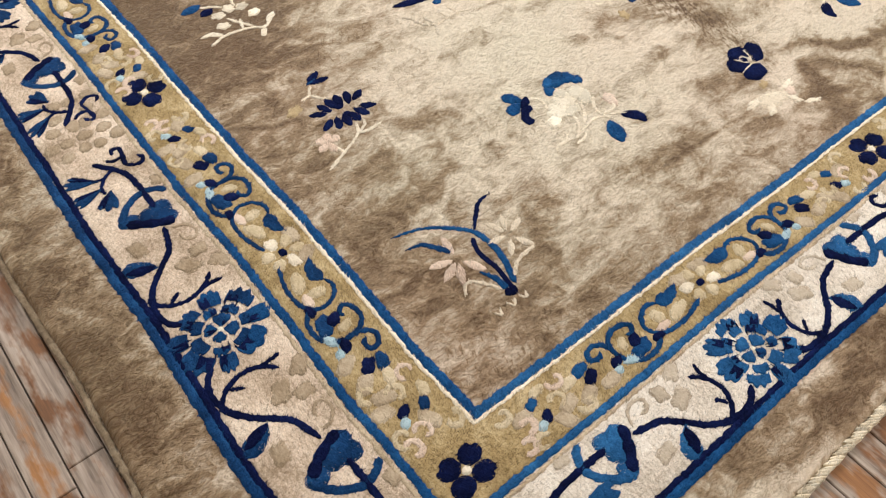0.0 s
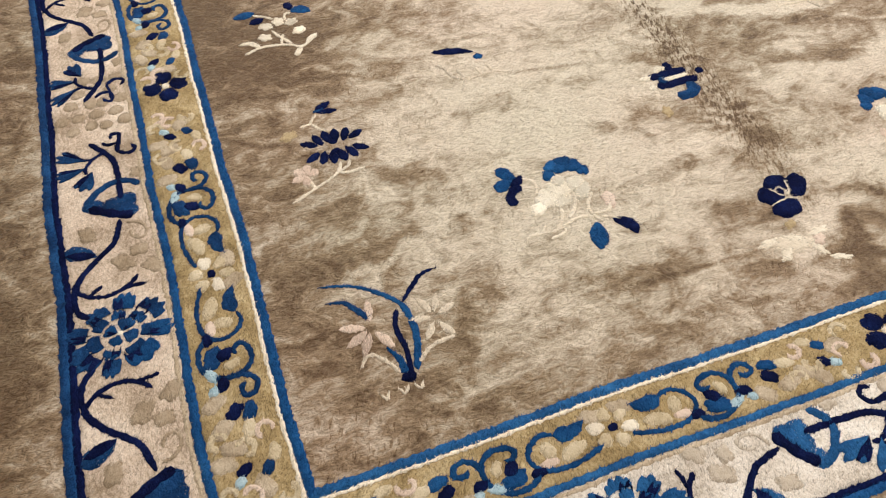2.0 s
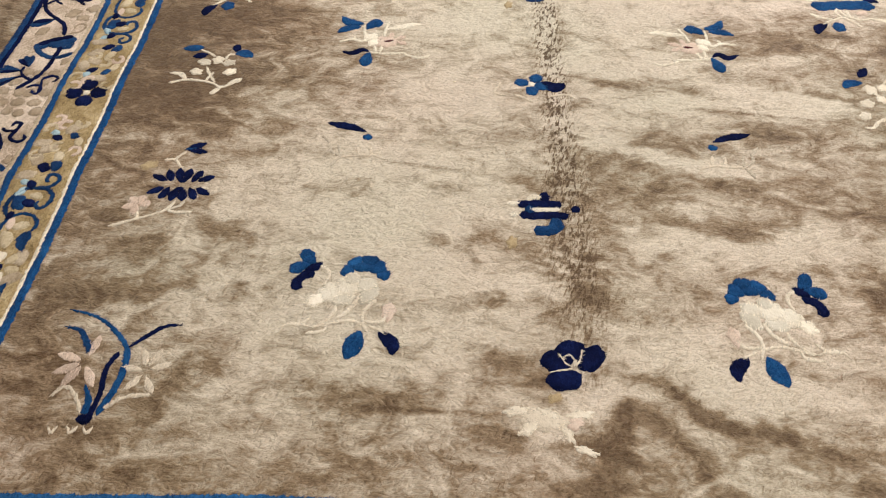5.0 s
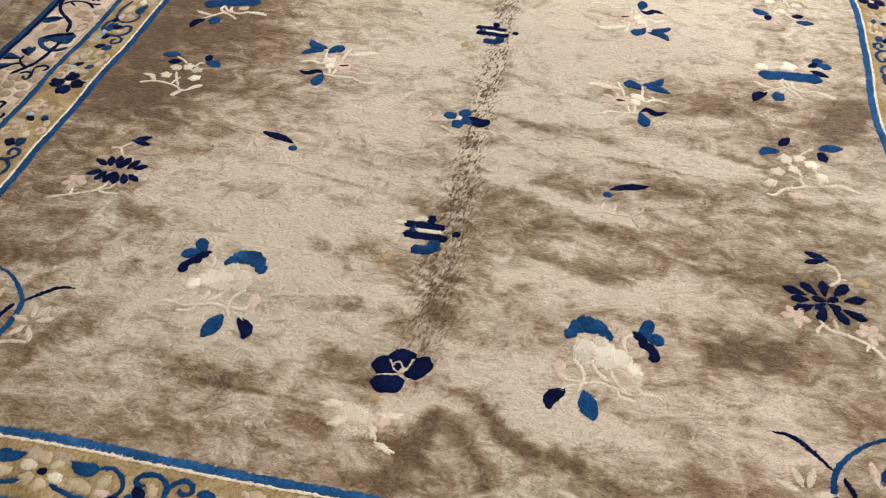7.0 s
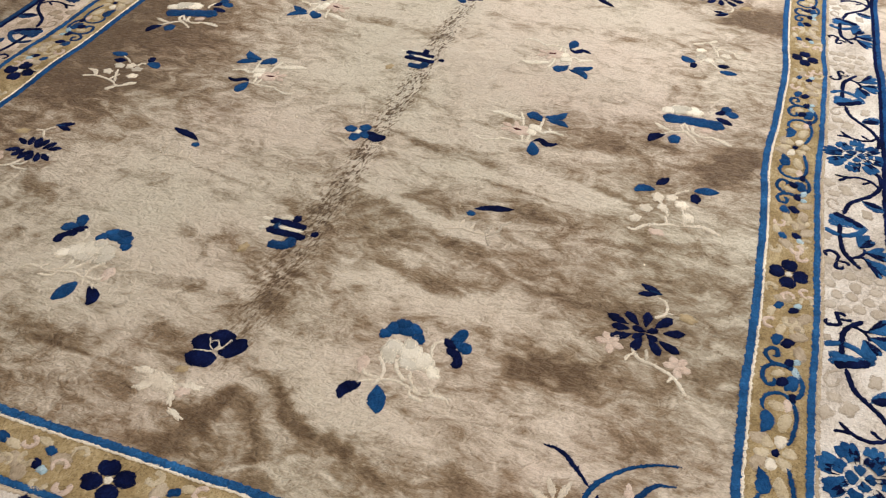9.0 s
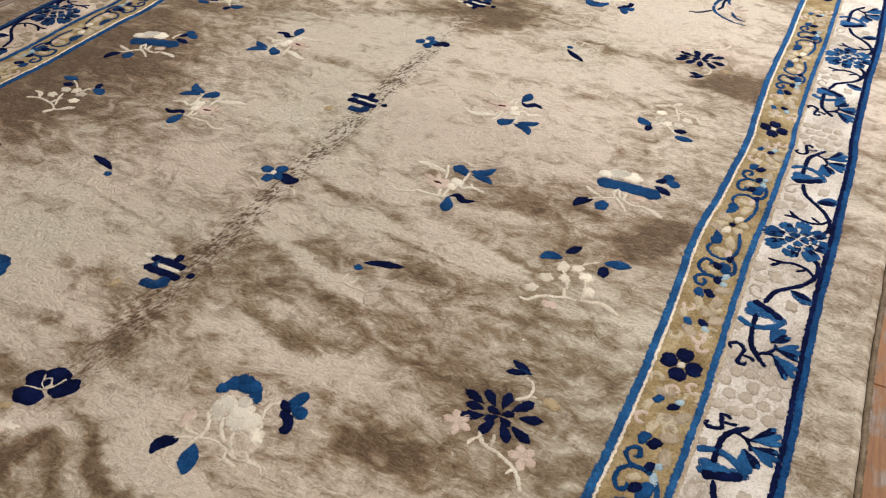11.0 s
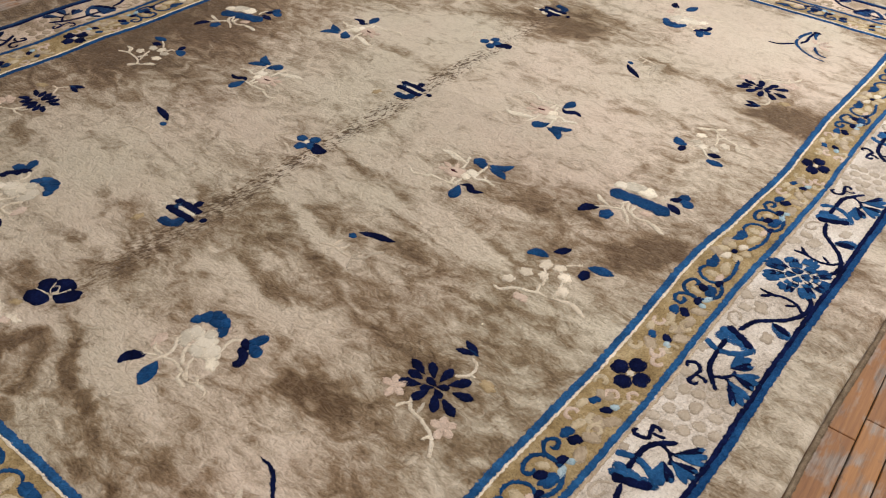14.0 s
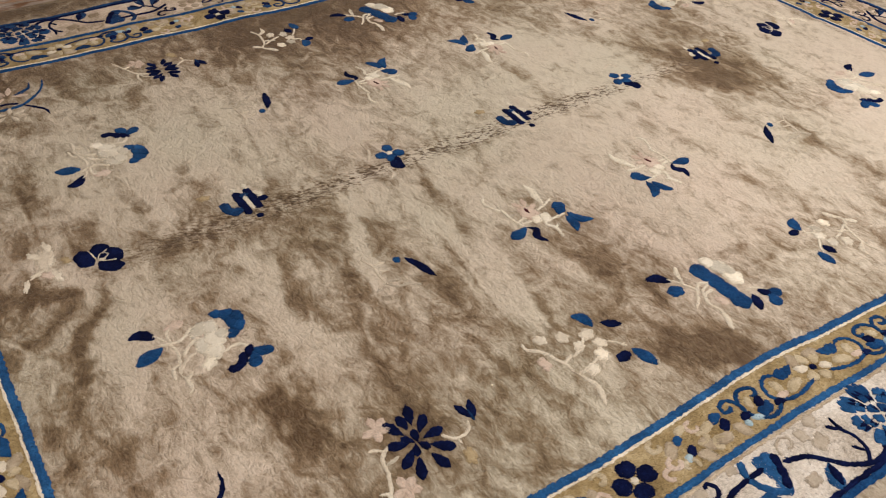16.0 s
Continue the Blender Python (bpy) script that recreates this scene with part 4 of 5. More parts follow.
def wide_peony(x, y, fx=1, fy=1, turn=0.0):
    at = Place(x, y, fx, fy, turn)
    root = on_rug("wide_peony_motif", [blob(at, -0.07, 0.03, 20, 0.044, 0.034, lobes=4), blob(at, -0.044, 0.042, 20, 0.058, 0.046, lobes=5), blob(at, -0.006, 0.044, -10, 0.056, 0.046, lobes=5), blob(at, -0.026, 0.052, 0, 0.044, 0.03, lobes=4, lift=0.0024)], IVORY, "ivory peony with a long blue petal")
    pieces("faded_twig", [draw(at, [(-0.001, -0.03), (0.0, -0.055), (0.018, -0.072), (0.045, -0.07)], 0.007), draw(at, [(0.035, -0.066), (0.069, -0.071), (0.104, -0.088)], 0.013, "petal"), draw(at, [(0.041, 0.03), (0.043, 0.055), (0.058, 0.071)], 0.006), draw(at, [(-0.08, -0.098), (-0.053, -0.078), (-0.017, -0.062)], 0.006),
                          draw(at, [(-0.048, -0.074), (-0.073, -0.065), (-0.098, -0.048)], 0.012, "petal"), draw(at, [(-0.024, -0.06), (0.002, -0.082), (0.018, -0.106)], 0.0065), draw(at, [(-0.022, -0.02), (-0.03, -0.046), (-0.008, -0.071)], 0.007), draw(at, [(-0.02, -0.026), (-0.012, -0.05), (0.004, -0.066)], 0.006)], PALE, root)
    on_rug("faded_petal", [blob(at, 0.034, -0.042, 20, 0.034, 0.022, lobes=4, depth=0.2)], PINK, parent=root)
    on_rug("long_petal", [draw(at, [(-0.08, -0.012), (-0.022, -0.006), (0.017, -0.004), (0.075, -0.002)], 0.044, "line", lobes=4, depth=0.14), blob(at, 0.058, -0.006, -40, 0.044, 0.046, lobes=4, lift=0.0021), blob(at, -0.062, -0.01, 30, 0.04, 0.046, lobes=3, lift=0.0021)], BLUE, parent=root)
    on_rug("bud", [draw(at, [(0.064, 0.066), (0.078, 0.082), (0.082, 0.1)], 0.028, "petal"), draw(at, [(0.07, 0.066), (0.09, 0.066), (0.112, 0.054)], 0.028, "petal")], BLUE, parent=root)
    on_rug("bud_heart", [blob(at, 0.066, 0.064, 40, 0.032, 0.02, lobes=3, lift=0.003)], NAVY, parent=root)
    on_rug("leaf", [draw(at, [(0.055, 0.034), (0.075, 0.026), (0.099, 0.012)], 0.024, "leaf")], NAVY, parent=root)
    on_rug("leaf", [draw(at, [(-0.104, -0.138), (-0.094, -0.112), (-0.068, -0.094)], 0.026, "leaf")], NAVY, parent=root)
    on_rug("leaf", [blob(at, -0.042, -0.106, 80, 0.042, 0.034, lobes=5)], BLUE, parent=root)


def four_petals(x, y, fy=1):
    at = Place(x, y, 1, fy)
    veins = [draw(at, [(0.005, -0.003), (-0.015, -0.006), (-0.036, -0.010)], 0.0034, lift=0.0027), draw(at, [(0.003, 0.0), (-0.009, 0.008), (-0.012, 0.016), (-0.02, 0.028)], 0.0034, lift=0.0027),
             draw(at, [(-0.012, 0.018), (0.0, 0.024), (0.008, 0.012), (0.005, -0.002)], 0.0034, lift=0.0027), draw(at, [(0.008, 0.0), (0.018, 0.018), (0.023, 0.036)], 0.0034, lift=0.0027)]
    root = on_rug("four_petal_motif", veins, FAINT, "navy flower of four scalloped petals with cream veins")
    for u, v, a, ln, w in ((-0.0235, 0.0105, 160, 0.052, 0.044), (0.003, 0.034, 10, 0.053, 0.042), (0.035, 0.019, 50, 0.059, 0.044), (-0.0125, -0.0235, 8, 0.062, 0.043)):
        on_rug("petal", [blob(at, u, v, a, ln, w, lobes=5, depth=0.1, lift=0.0024)], NAVY, parent=root)
    on_rug("petal", [blob(at, -0.001, 0.013, 60, 0.018, 0.013, lift=0.0025)], NAVY, parent=root)
    on_rug("ochre_patch", [blob(at, -0.03, -0.058, 30, 0.03, 0.018, lobes=4, depth=0.3, lift=0.0014)], OCHRE, parent=root)


# whitish crease in the pile, built as a ragged patch of petal-shaped tufts
def pale_patch(x, y, fy=1):
    at = Place(x, y, 1, fy)
    root = on_rug("whitish_patch", [blob(at, -0.03, 0.002, -12, 0.1, 0.042, lobes=7, depth=0.4, lift=0.0014)], FAINT, "whitish ragged patch on the pile")
    pieces("faded_petal", [blob(at, u, v, a, ln, w, lobes=5, depth=0.4, lift=0.0015) for u, v, a, ln, w in ((-0.07, 0.016, 10, 0.05, 0.02), (-0.02, 0.012, -25, 0.046, 0.02), (0.008, -0.022, -65, 0.042, 0.016), (0.034, -0.05, -20, 0.044, 0.014), (-0.05, -0.012, 40, 0.05, 0.022), (0.03, 0.012, 10, 0.05, 0.018))], PALE, root)
    on_rug("faded_petal", [blob(at, 0.022, -0.004, 40, 0.036, 0.022, lobes=5, depth=0.35, lift=0.0018)], PINK, parent=root)


def blue_rosette(x, y, fx=1, fy=1):
    at = Place(x, y, fx, fy)
    root = on_rug("rosette_motif", [blob(at, 0.0, 0.0, 0, 0.018, 0.018, lift=0.0021)], IVORY, "small blue rosette with an ivory heart")
    for a in (60, 165, 270, 345):
        on_rug("petal", [blob(at, 0.022 * math.cos(radians(a)), 0.024 * math.sin(radians(a)), a, 0.036, 0.03, lobes=5, depth=0.15)], BLUE, parent=root)
    on_rug("petal", [draw(at, [(0.024, 0.008), (0.055, -0.01), (0.076, 0.002)], 0.032, "round")], NAVY, parent=root)
    pieces("faded_twig", [draw(at, [(-0.07, 0.005), (-0.085, -0.03), (-0.06, -0.045)], 0.006), draw(at, [(-0.04, -0.04), (-0.02, -0.05), (0.0, -0.065)], 0.007), draw(at, [(0.04, -0.04), (0.08, -0.038), (0.1, -0.055)], 0.006)], FAINT, root)


def barred(x, y, fx=1, fy=1):
    at = Place(x, y, fx, fy)
    root = on_rug("barred_motif", [draw(at, [(-0.03, -0.001), (0.0, -0.001), (0.034, -0.001)], 0.011, lift=0.0018), draw(at, [(-0.07, 0.015), (-0.055, 0.015), (-0.045, 0.014)], 0.012), draw(at, [(-0.065, -0.015), (-0.05, -0.016)], 0.012), draw(at, [(-0.03, 0.024), (-0.015, 0.034), (-0.002, 0.03)], 0.012)], IVORY, "navy barred emblem with ivory and blue pieces")
    on_rug("bar", [draw(at, [(-0.05, 0.013), (0.0, 0.015), (0.038, 0.014)], 0.0195)], NAVY, parent=root)
    on_rug("bar", [draw(at, [(-0.045, -0.016), (0.0, -0.017), (0.048, -0.016)], 0.0195)], NAVY, parent=root)
    on_rug("hook", [draw(at, [(0.003, 0.022), (0.006, 0.036), (0.0, 0.046)], 0.018)], NAVY, parent=root)
    on_rug("hook", [draw(at, [(0.016, -0.026), (0.026, -0.042), (0.008, -0.056), (-0.02, -0.056)], 0.024)], DENIM, parent=root)
    on_rug("ochre_patch", [blob(at, -0.064, -0.088, 80, 0.036, 0.022, lobes=5, depth=0.3, lift=0.0018)], OCHRE, parent=root)
    on_rug("dot", [blob(at, 0.064, 0.002, 20, 0.017, 0.017)], NAVY, parent=root)
    on_rug("link", [dab(at, -0.026, -0.001, 90, 0.03, 0.02)], DENIM, parent=root)


orchid(0.195, 0.137)
orchid(1.729, 0.042, fx=-1, size=1.16)
orchid(1.77, 2.70, fx=-1, fy=-1)
orchid(0.19, 2.70, fy=-1)
lotus(0.218, 0.664)
lotus(1.738, 0.572, fx=-1, radial=True, turn=-8)
lotus(1.778, 2.164, fx=-1, fy=-1, radial=True)
lotus(0.20, 2.16, fy=-1)
peony(0.609, 0.456)
peony(1.284, 0.416, fx=-1)
peony(0.635, 2.36, fy=-1)
peony(1.347, 2.41, fx=-1, fy=-1, turn=4)
sprig(0.533, 0.852)
sprig(1.353, 0.836, fx=-1)
sprig(0.551, 2.03, fy=-1)
sprig(1.412, 1.99, fx=-1, fy=-1, turn=-20)
berries(0.205, 1.09)
long_berries(1.762, 1.045, fx=-1)
berries(1.775, 1.715, fx=-1, fy=-1, turn=-10)
berries(0.20, 1.80, fy=-1)
rose(0.572, 1.165)
rose(1.355, 1.16, fx=-1, turn=-8)
rose(1.355, 1.60, fx=-1, fy=-1)
rose(0.572, 1.645, fy=-1)
wide_peony(1.762, 1.372)
wide_peony(0.195, 1.437, turn=15)
four_petals(0.958, 0.249)
pale_patch(0.935, 0.150)
four_petals(0.965, 2.585, fy=-1)
pale_patch(0.945, 2.70, fy=-1)
barred(0.937, 0.613)
barred(0.962, 1.431)
barred(0.975, 2.21, fy=-1)
blue_rosette(0.938, 1.013)
blue_rosette(0.955, 1.851, fy=-1)


# ---- motifs of the gold band ----
def square_flower(at, turn=4):
    root = on_rug("square_flower", [blob(at, 0.0, 0.06, 0, 0.016, 0.016, lift=0.003)], IVORY, "navy flower of four petals with ivory heart")
    for a in (turn, turn + 90, turn + 180, turn + 270):
        c, s = math.cos(radians(a)), math.sin(radians(a))
        on_rug("petal", [blob(at, 0.0285 * c, 0.06 + 0.0285 * s, a, 0.04, 0.039, notch=0.26, lift=0.0028)], NAVY, parent=root)


def gold_unit(side, s0, far=0.46):
    """Daisy between two square flowers, with blue scrolls, small leaves and pale curls on both hands."""
    at = Along(side, s0)
    # lighter blue on the lit sides, darker on the others
    tone = DENIM if side in "lt" else BLUE
    root = on_rug("daisy_motif", [blob(at, 0.0, 0.06, 20, 0.016, 0.015, lift=0.0034)], NAVY, "ivory daisy with navy heart on gold band")
    for k in range(6):
        on_rug("daisy_petal", [blob(at, 0.027 * math.cos(k * 1.047 + 0.3), 0.06 + 0.027 * math.sin(k * 1.047 + 0.3), k * 60 + 17, random.uniform(0.026, 0.034), random.uniform(0.02, 0.026), lobes=3, depth=0.2, lift=0.0026)], STRAW if k % 3 else PALE, parent=root)
    for flip in (1, -1):
        a = Along(side, s0, flip, far / 0.46)
        scroll = on_rug("scroll_motif", [draw(a, [(0.022, 0.082), (0.043, 0.09), (0.079, 0.097), (0.115, 0.092), (0.136, 0.07), (0.13, 0.042), (0.108, 0.028), (0.088, 0.034)], 0.0072, lift=0.0026),
                                         draw(a, [(0.128, 0.092), (0.15, 0.105), (0.178, 0.104), (0.204, 0.082), (0.207, 0.046), (0.19, 0.025), (0.166, 0.025), (0.152, 0.037), (0.16, 0.05), (0.172, 0.046)], 0.0085, lift=0.0026),
                                         draw(a, [(0.206, 0.064), (0.211, 0.038), (0.227, 0.024), (0.244, 0.03), (0.246, 0.045), (0.231, 0.049), (0.225, 0.04)], 0.0082, lift=0.0026)], tone, "blue curling scroll")
        on_rug("leaf", [draw(a, [(0.036, 0.03), (0.062, 0.041), (0.09, 0.036)], 0.027, "petal", lobes=2, depth=0.2, lift=0.0026)], tone, parent=scroll)
        on_rug("leaf", [blob(a, 0.168, 0.085, 20, 0.05, 0.03, lobes=4, depth=0.25, lift=0.003)], tone, parent=scroll)
        on_rug("leaf", [blob(a, 0.166, 0.066, 70, 0.034, 0.023, lobes=3, depth=0.2, lift=0.0036)], NAVY, parent=scroll)
        on_rug("leaf", [blob(a, 0.13, 0.088, 0, 0.028, 0.018, lobes=3, lift=0.0034)], NAVY, parent=scroll)
        on_rug("leaf", [blob(a, 0.196, 0.091, -30, 0.034, 0.016, lobes=3, lift=0.0032)], SKY, parent=scroll)
        on_rug("leaf", [blob(a, 0.216, 0.075, 20, 0.03, 0.02, lobes=3, lift=0.0034)], NAVY, parent=scroll)
        on_rug("leaf", [blob(a, 0.224, 0.09, 60, 0.02, 0.015, lift=0.003)], SKY, parent=scroll)
        on_rug("leaf", [blob(a, 0.267, 0.067, 50, 0.034, 0.024, lobes=4, depth=0.2, lift=0.003)], NAVY, parent=scroll)
        on_rug("leaf", [blob(a, 0.273, 0.044, 20, 0.036, 0.024, lobes=3, depth=0.2, lift=0.0028)], tone, parent=scroll)
        on_rug("leaf", [blob(a, 0.37, 0.04, 40, 0.028, 0.019, lobes=4, depth=0.2, lift=0.0028)], tone, parent=scroll)
        on_rug("leaf", [blob(a, 0.363, 0.074, 60, 0.028, 0.018, lobes=3, lift=0.0028)], NAVY, parent=scroll)
        on_rug("leaf", [blob(a, 0.379, 0.083, 40, 0.022, 0.016, lift=0.003)], SKY, parent=scroll)
        curls = []
        for s, d in ((0.308, 0.092), (0.318, 0.03), (0.335, 0.062), (0.402, 0.07), (0.416, 0.028), (0.424, 0.098), (0.394, 0.104)):
            s, d, t = s + random.uniform(-0.006, 0.006), d + random.uniform(-0.006, 0.006), random.uniform(0, 6.28)
            curls.append(draw(a, [(s + r * math.cos(t + q), d + r * math.sin(t + q)) for r, q in ((0.016, 0.0), (0.017, 1.1), (0.016, 2.2), (0.011, 3.3), (0.005, 4.4))], random.uniform(0.007, 0.011), lift=0.0022))
        pieces("pale_curl", curls[::2], STRAW, scroll)
        pieces("pink_curl", curls[1::2], PINK, scroll)
        pieces("pale_petal", [blob(a, 0.07, 0.074, 20, 0.05, 0.026, lobes=3, lift=0.0022), blob(a, 0.105, 0.058, 100, 0.034, 0.022, lift=0.0022), blob(a, 0.186, 0.055, 70, 0.03, 0.018, lobes=3, lift=0.0022), blob(a, 0.3, 0.05, 15, 0.04, 0.022, lobes=3, lift=0.0022), blob(a, 0.35, 0.025, 15, 0.034, 0.02, lobes=3, lift=0.0022)], STRAW, scroll)
        on_rug("pink_petal", [blob(a, 0.112, 0.08, 10, 0.036, 0.018, lobes=3, lift=0.0023)], PINK, parent=scroll)
        pieces("tan_cloud", [blob(a, s, d, random.uniform(0, 180), 0.044, 0.028, lobes=4, lift=0.0021) for s, d in ((0.29, 0.09), (0.325, 0.08), (0.345, 0.1), (0.395, 0.05), (0.245, 0.095), (0.025, 0.028))], TAN, scroll)


def border_peony(side, s0):
    """A large many-petalled flower: loose rings of cut petals, each half navy, with cream veins between."""
    at = Along(side, s0)
    # petal blues by side, the lit sides painted brighter
    tones = (DENIM, DENIM, BLUE) if side in "lt" else (LIT_BLUE, LIT_BLUE, BLUE)
    root = on_rug("peony_flower", [blob(at, 0.004, 0.222, 30, 0.012, 0.012, lift=0.003)], IVORY, "large blue and navy peony flower")
    start = random.uniform(0, 40)
    for count, r0, r1, dark in ((4, 0.005, 0.031, 0.5), (7, 0.034, 0.06, 0.6), (8, 0.052, 0.09, 0.85)):
        turns = [start + k * 360 / count + random.uniform(-9, 9) for k in range(count)]
        turns.append(turns[0] + 360)
        for a0, a1 in zip(turns, turns[1:]):
            foot, tip = r0 * random.uniform(0.92, 1.1), r1 * random.uniform(0.86, 1.05)
            on_rug("petal", [fan(at, 0.004, 0.22, foot, tip, a0, a1, random.choice((3, 4)), 0.1, 0.003, 0.0028, stretch=0.92)], random.choice(tones), parent=root)
            if random.random() < dark:
                half = random.choice((0.0, 0.4)) * (a1 - a0)
                on_rug("petal_shade", [fan(at, 0.004, 0.22, foot + 0.001, foot + (tip - foot) * random.uniform(0.5, 0.85), a0 + half, a1 - (0.4 * (a1 - a0) - half), 2, 0.25, 0.0032, 0.0038, stretch=0.92)], NAVY, parent=root)
        start += 23


def border_half(side, s0, flip, reach=1.0, corner=False):
    """Vine, trumpet flower and leaves from a peony towards one hand."""
    a = Along(side, s0, flip, 1.0, reach)
    # vine and trumpet blue, brightened on the lit sides
    tone = DENIM if side in "lt" else LIT_BLUE
    vine = on_rug("vine_motif", [draw(a, [(0.048, 0.264), (0.068, 0.284), (0.096, 0.289), (0.126, 0.281), (0.153, 0.262), (0.18, 0.23), (0.2, 0.209), (0.222, 0.2), (0.25, 0.192)], 0.0102, lift=0.0026), draw(a, [(0.124, 0.29), (0.098, 0.268), (0.087, 0.236), (0.094, 0.205), (0.114, 0.18)], 0.0075, lift=0.0026),
                                draw(a, [(0.093, 0.207), (0.094, 0.188), (0.091, 0.168)], 0.0065, lift=0.0026), draw(a, [(0.098, 0.262), (0.112, 0.24)], 0.006, lift=0.0026)], NAVY, "navy vine with twigs")
    on_rug("leaf", [draw(a, [(0.178, 0.24), (0.194, 0.266), (0.206, 0.297)], 0.034, "petal", lobes=2, depth=0.14)], tone, parent=vine)
    on_rug("leaf_shade", [draw(a, [(0.182, 0.243), (0.188, 0.266), (0.197, 0.29)], 0.019, "leaf", lift=0.0036)], NAVY, parent=vine)
    bloom = on_rug("trumpet_flower", [blob(a, 0.29, 0.175, 30, 0.046, 0.044, lobes=3, depth=0.15), blob(a, 0.272, 0.176, 75, 0.044, 0.04, lobes=3, depth=0.15, lift=0.0024), blob(a, 0.281, 0.2, 60, 0.05, 0.05, lobes=3, depth=0.1, lift=0.0022), blob(a, 0.293, 0.23, 60, 0.048, 0.036, lobes=3, depth=0.15, lift=0.0018)], tone, "deep blue trumpet flower")
    on_rug("petal_shade", [draw(a, [(0.254, 0.166), (0.262, 0.19), (0.275, 0.216), (0.292, 0.24)], 0.019, "line", lobes=3, depth=0.3, lift=0.0036)], NAVY, parent=bloom)
    on_rug("petal", [draw(a, [(0.296, 0.246), (0.318, 0.232), (0.336, 0.21), (0.345, 0.185), (0.338, 0.16), (0.324, 0.146)], 0.013, "line", lift=0.0028)], tone, parent=bloom)
    on_rug("stem", [draw(a, [(0.298, 0.182), (0.352, 0.182), (0.4, 0.186), (0.43, 0.2), (0.468, 0.228)], 0.0104, lift=0.003), draw(a, [(0.434, 0.203), (0.42, 0.226), (0.398, 0.24), (0.382, 0.238)], 0.0068, lift=0.0028), draw(a, [(0.42, 0.226), (0.426, 0.25)], 0.006, lift=0.0028)], NAVY, parent=bloom)
    wide = 1.0 if side in "lt" else 1.3
    for s, d, r, mid, half in ((0.419, 0.234, 0.068, 59, 21), (0.398, 0.236, 0.062, 97, 21), (0.386, 0.226, 0.052, 150, 33)):
        a0, a1 = mid - half * wide, mid + half * wide
        on_rug("leaf", [fan(a, s, d, 0.003, r, a0, a1, 3, 0.24, stretch=wide / reach ** 0.6)], tone, parent=bloom)
        on_rug("leaf_shade", [fan(a, s, d, 0.003, r * 0.9, a0, a0 + 0.46 * (a1 - a0), 2, 0.3, lift=0.0037, stretch=wide / reach ** 0.6)], NAVY, parent=bloom)
    if not corner:
        on_rug("tendril", [draw(a, [(0.468, 0.188), (0.48, 0.184), (0.478, 0.17), (0.453, 0.173), (0.43, 0.176), (0.417, 0.158), (0.427, 0.142), (0.44, 0.15)], 0.008, lift=0.0026), draw(a, [(0.462, 0.204), (0.452, 0.192), (0.452, 0.175)], 0.0068, lift=0.0026)], NAVY, parent=bloom)
    ghosts = [blob(a, s, d, t, ln, ln * 0.72, lobes=4, lift=0.0021, depth=0.3) for s, d, t, ln in ((0.15, 0.2, 40, 0.05), (0.17, 0.17, 100, 0.04), (0.232, 0.252, 20, 0.044), (0.128, 0.152, 60, 0.046), (0.36, 0.15, 0, 0.034))]
    ghosts += [draw(a, [(0.24, 0.182), (0.232, 0.16), (0.212, 0.15), (0.196, 0.16), (0.205, 0.176), (0.22, 0.176)], 0.0055, lift=0.0021)]
    pieces("faded_leaf", ghosts, CELL if side in "lt" else GHOST, bloom)


def honeycomb(side, s0):
    """A cluster of faded tan cells between two vines."""
    a = Along(side, s0)
    root = on_rug("cell_cluster", [blob(a, 0.0, 0.215, 10, 0.036, 0.03, lobes=3, lift=0.0021)], CELL if side in "lt" else GHOST, "cluster of faded tan cells on border")
    cells = []
    for r in range(-2, 3):
        for c in range(5):
            s, d = r * 0.034 + random.uniform(-0.005, 0.005), 0.155 + 0.034 * c - (0.017 if r % 2 else 0) + random.uniform(-0.004, 0.004)
            if 0.15 < d < 0.287 and abs(s) + abs(d - 0.215) > 0.025 and random.random() < 0.88:
                cells.append(blob(a, s, d, random.uniform(70, 110), random.uniform(0.026, 0.036), random.uniform(0.026, 0.032), lobes=3, depth=0.1, lift=0.0021))
    pieces("cell", cells, CELL if side in "lt" else GHOST, root)


CORNERS = ((-0.06, "l"), (L0 + 0.06, "l"), (-0.06, "r"), (L0 + 0.06, "r"))
for s, side in CORNERS:
    square_flower(Along(side, s), 45)
for side, mids, squares in (("l", (0.44, 1.40, 2.36), (0.955, 1.87)), ("r", (0.37, 1.34, 2.33), (0.847, 1.834)), ("b", (0.452, 1.43), (0.945,)), ("t", (0.47, 1.45), (0.96,))):
    for s in squares:
        square_flower(Along(side, s), 4 if side in "lr" else 64)
        honeycomb(side, s)
    for s in mids:
        gold_unit(side, s)
for side, mids in (("l", (0.37, 1.43, 2.40)), ("r", (0.36, 1.345, 2.395)), ("b", (0.414, 1.46)), ("t", (0.45, 1.47))):
    for i, s in enumerate(mids):
        border_peony(side, s)
        # one long side is knotted tighter, most of all near its first flower
        border_half(side, s, 1, (0.64, 0.85, 1.0)[i] if side == "r" else 1.0, i == len(mids) - 1)
        border_half(side, s, -1, (1.0, 0.85, 0.75)[i] if side == "r" else 1.0, i == 0)


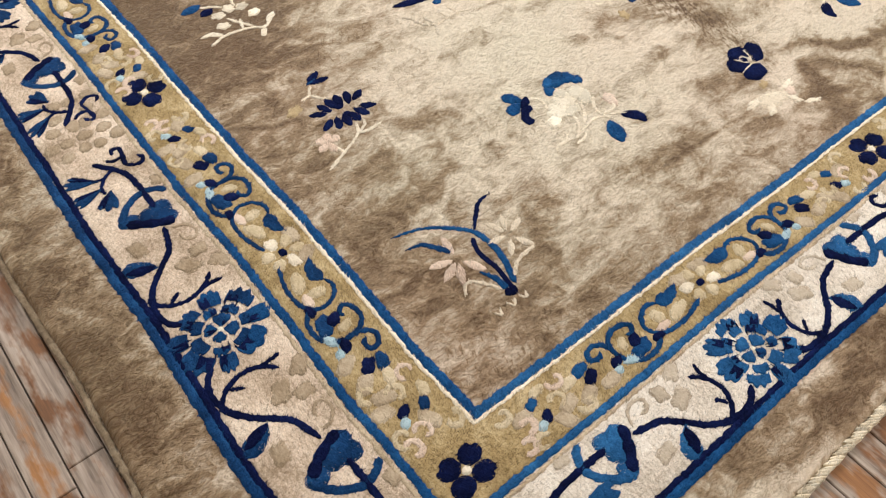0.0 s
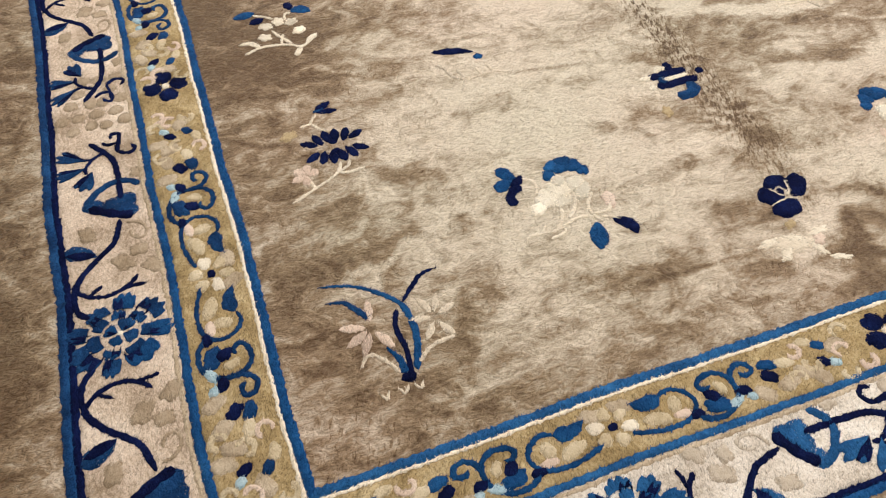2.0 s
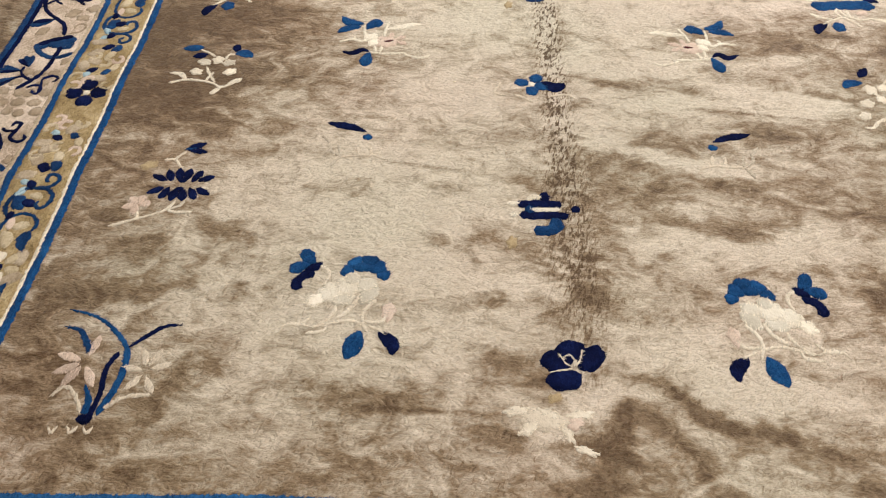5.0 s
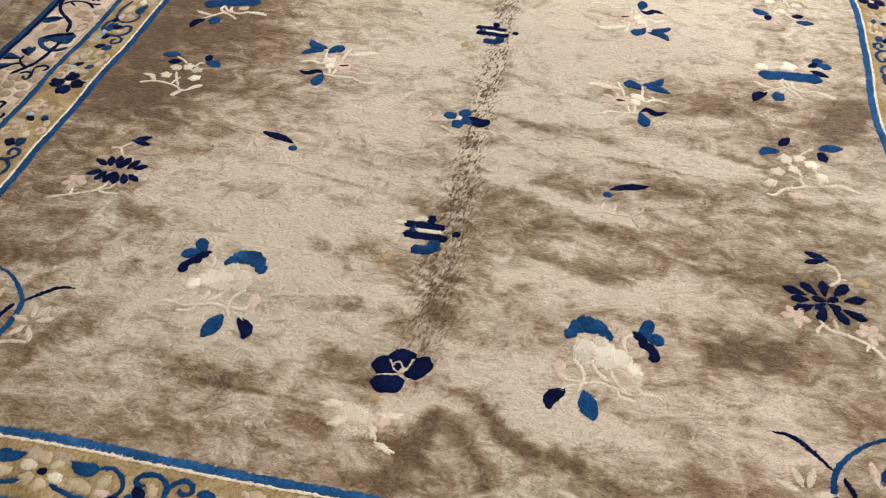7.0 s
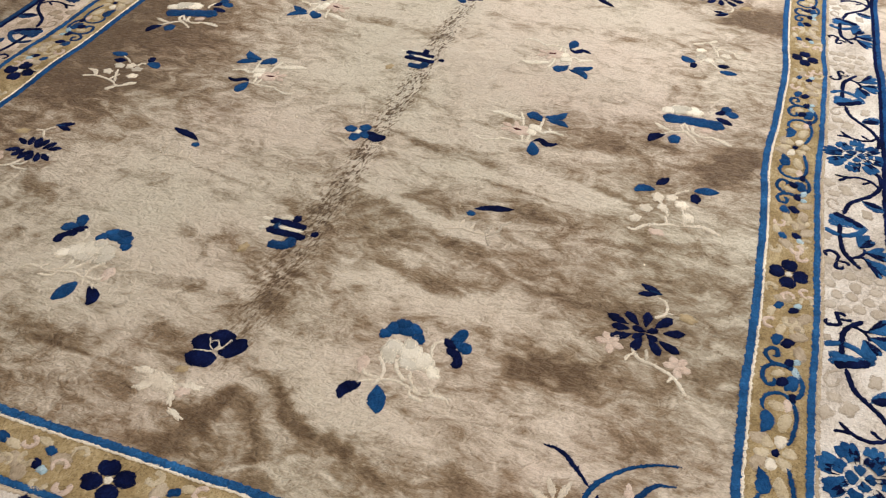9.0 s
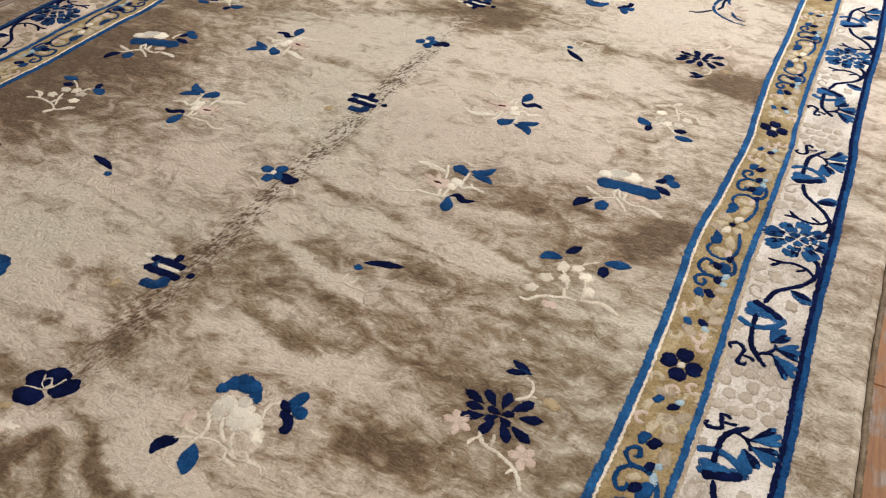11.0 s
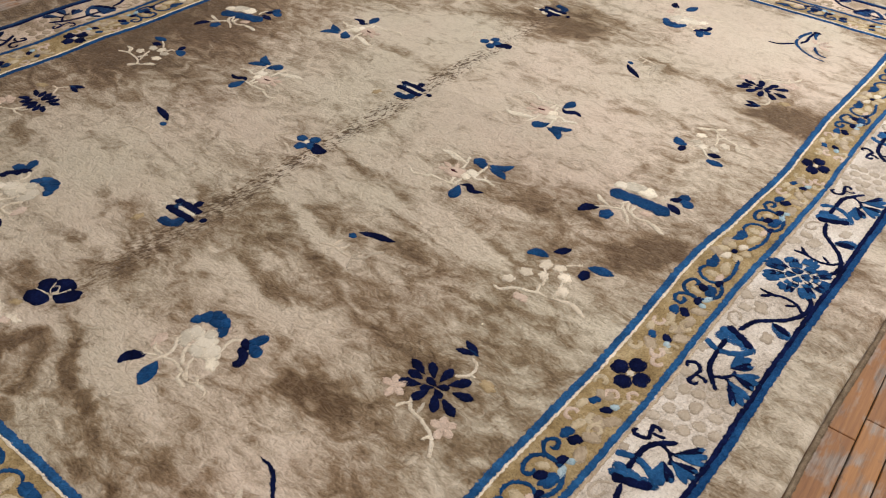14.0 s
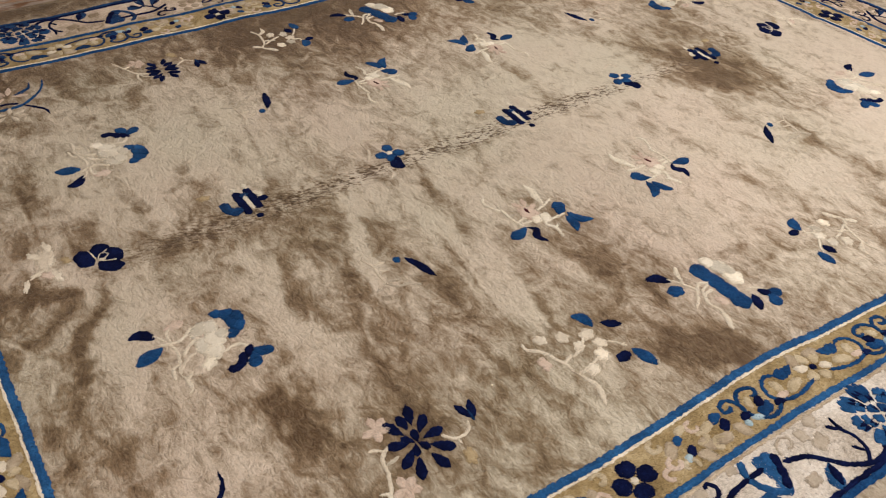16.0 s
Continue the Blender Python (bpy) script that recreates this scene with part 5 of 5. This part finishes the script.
# ---- twisted cotton binding along the two short ends ----
def binding(v, name):
    strokes = []
    s = -EDGE
    while s < W0 + EDGE:
        x, y = lie(s, v)
        out = -1 if v < 0 else 1
        j = random.uniform(-0.0015, 0.0015)
        z = FLOOR_Z + 0.006
        seg = []
        for k in range(4):
            t = k / 3
            seg.append((x - 0.008 + 0.02 * t, y + out * (-0.004 + 0.012 * t + j)))
        v_, f_ = ribbon(seg, random.uniform(0.0055, 0.0085), "leaf", lift=0.004, rag=0.0008)
        v_ = [(a, b, z + max(-0.005, (c - relief(a, b)) * 1.6)) for a, b, c in v_]
        strokes.append((v_, f_))
        s += random.uniform(0.006, 0.009)
    ob = on_rug(name, strokes, CORD, "twisted cream cotton binding")
    ob["kind"] = "stuff"


binding(-EDGE - 0.004, "end_binding")
binding(L0 + EDGE + 0.004, "end_binding")


def edge_shade_strip(u):
    """Strip added for the edge's shade down a long side, low against the floor."""
    line = [lie(u, -EDGE + (L0 + 2 * EDGE) * k / 60) for k in range(61)]
    v_, f_ = ribbon(line, 0.008, "line", lift=0.004, rag=0.0012)
    v_ = [(a, b, FLOOR_Z + 0.0065 + max(-0.006, c - relief(a, b))) for a, b, c in v_]
    on_rug("edge_shade_strip", [(v_, f_)], EDGE_SHADE, "brown strip for the shade along the rug edge")


edge_shade_strip(-EDGE - 0.006)
edge_shade_strip(W0 + EDGE + 0.008)

for ob in rug_parts:
    ob.parent = rug
    ob.matrix_parent_inverse = Matrix.Translation((0, 0, -FLOOR_Z))

# ---- bits of lint on the pile ----
def lint(x, y, size, turn):
    bm = bmesh.new()
    bmesh.ops.create_icosphere(bm, subdivisions=2, radius=size)
    for vert in bm.verts:
        k = 1 + 0.45 * noise.noise(vert.co * (1.3 / size) + Vector((x, y, 0)))
        vert.co = Vector((vert.co.x * 1.5 * k, vert.co.y * k, vert.co.z * 0.6 * k))
    me = bpy.data.meshes.new("lint_speck")
    bm.to_mesh(me)
    bm.free()
    me.materials.append(IVORY)
    me.shade_smooth()
    ob = tagged(new("lint_speck", me), "tiny white speck of lint on the rug", "lint", "lint specks")
    ob.matrix_basis = pose(x, y, relief(x, y) + 0.0012 + size * 0.25, 0, 0, turn)


lint(0.762, 1.017, 0.0022, 20)
lint(1.710, 0.763, 0.0020, 75)

# ---- floor boards: each laid strip its own piece where it shows ----
PITCH, THICK = 0.056, 0.014
board_meshes = {}


def board_data(length):
    """A bevelled strip of that length, from its near end."""
    w, b, z = PITCH - 0.0022, 0.0016, THICK
    l = length - 0.0016
    v = [(0, 0, 0), (w, 0, 0), (w, l, 0), (0, l, 0), (0, 0, z - b), (w, 0, z - b), (w, l, z - b), (0, l, z - b), (b, b, z), (w - b, b, z), (w - b, l - b, z), (b, l - b, z)]
    f = [(0, 1, 5, 4), (1, 2, 6, 5), (2, 3, 7, 6), (3, 0, 4, 7), (4, 5, 9, 8), (5, 6, 10, 9), (6, 7, 11, 10), (7, 4, 8, 11), (8, 9, 10, 11)]
    return v, f


def single(x, y, length):
    left = -0.80 < x < -0.42 and y < 2.4 and y + length > -0.5
    right = 2.27 < x < 2.85 and y < 3.0 and y + length > -0.2
    front = -0.5 < x < 1.3 and y < -0.3 and y + length > -0.9
    return left or right or front


LENGTHS = (0.34, 0.43, 0.52, 0.61, 0.72, 0.85)
JOINTS = {-1: 0.318, -2: 0.286, 50: 0.985, 51: 0.62, 14: -0.62}
rng = random.Random(5)
rest_v, rest_f, singles = [], [], 0
for column in range(int((X0 + 0.447) / PITCH), int((X1 + 0.447) / PITCH)):
    x = -0.447 + column * PITCH
    runs = []
    start = JOINTS.get(column, rng.uniform(0.0, 0.6))
    y = start
    while y < Y1 - 0.1:
        length = rng.choice(LENGTHS)
        runs.append((y, length))
        y += length
    y = start
    while y > Y0 + 0.1:
        length = rng.choice(LENGTHS)
        y -= length
        runs.append((y, length))
    for y, length in runs:
        end = min(y + length, Y1)
        y = max(y, Y0)
        length = end - y
        drop = rng.uniform(-0.0006, 0.0)
        if single(x, y, length) and singles < 300:
            if length not in board_meshes:
                v, f = board_data(length)
                me = bpy.data.meshes.new("floor_board")
                me.from_pydata(v, [], f)
                me.materials.append(BOARDS)
                board_meshes[length] = me
            ob = new("floor_board", board_meshes[length])
            ob.location = (x, y, FLOOR_Z - THICK + drop)
            ob.parent = floor
            singles += 1
        else:
            v, f = board_data(length)
            o = len(rest_v)
            rest_v += [(a + x, b + y, c + FLOOR_Z - THICK + drop) for a, b, c in v]
            rest_f += [tuple(i + o for i in q) for q in f]
rest = mesh_object("floor_boards", rest_v, rest_f, BOARDS, floor, smooth=False)
rest["kind"] = "stuff"
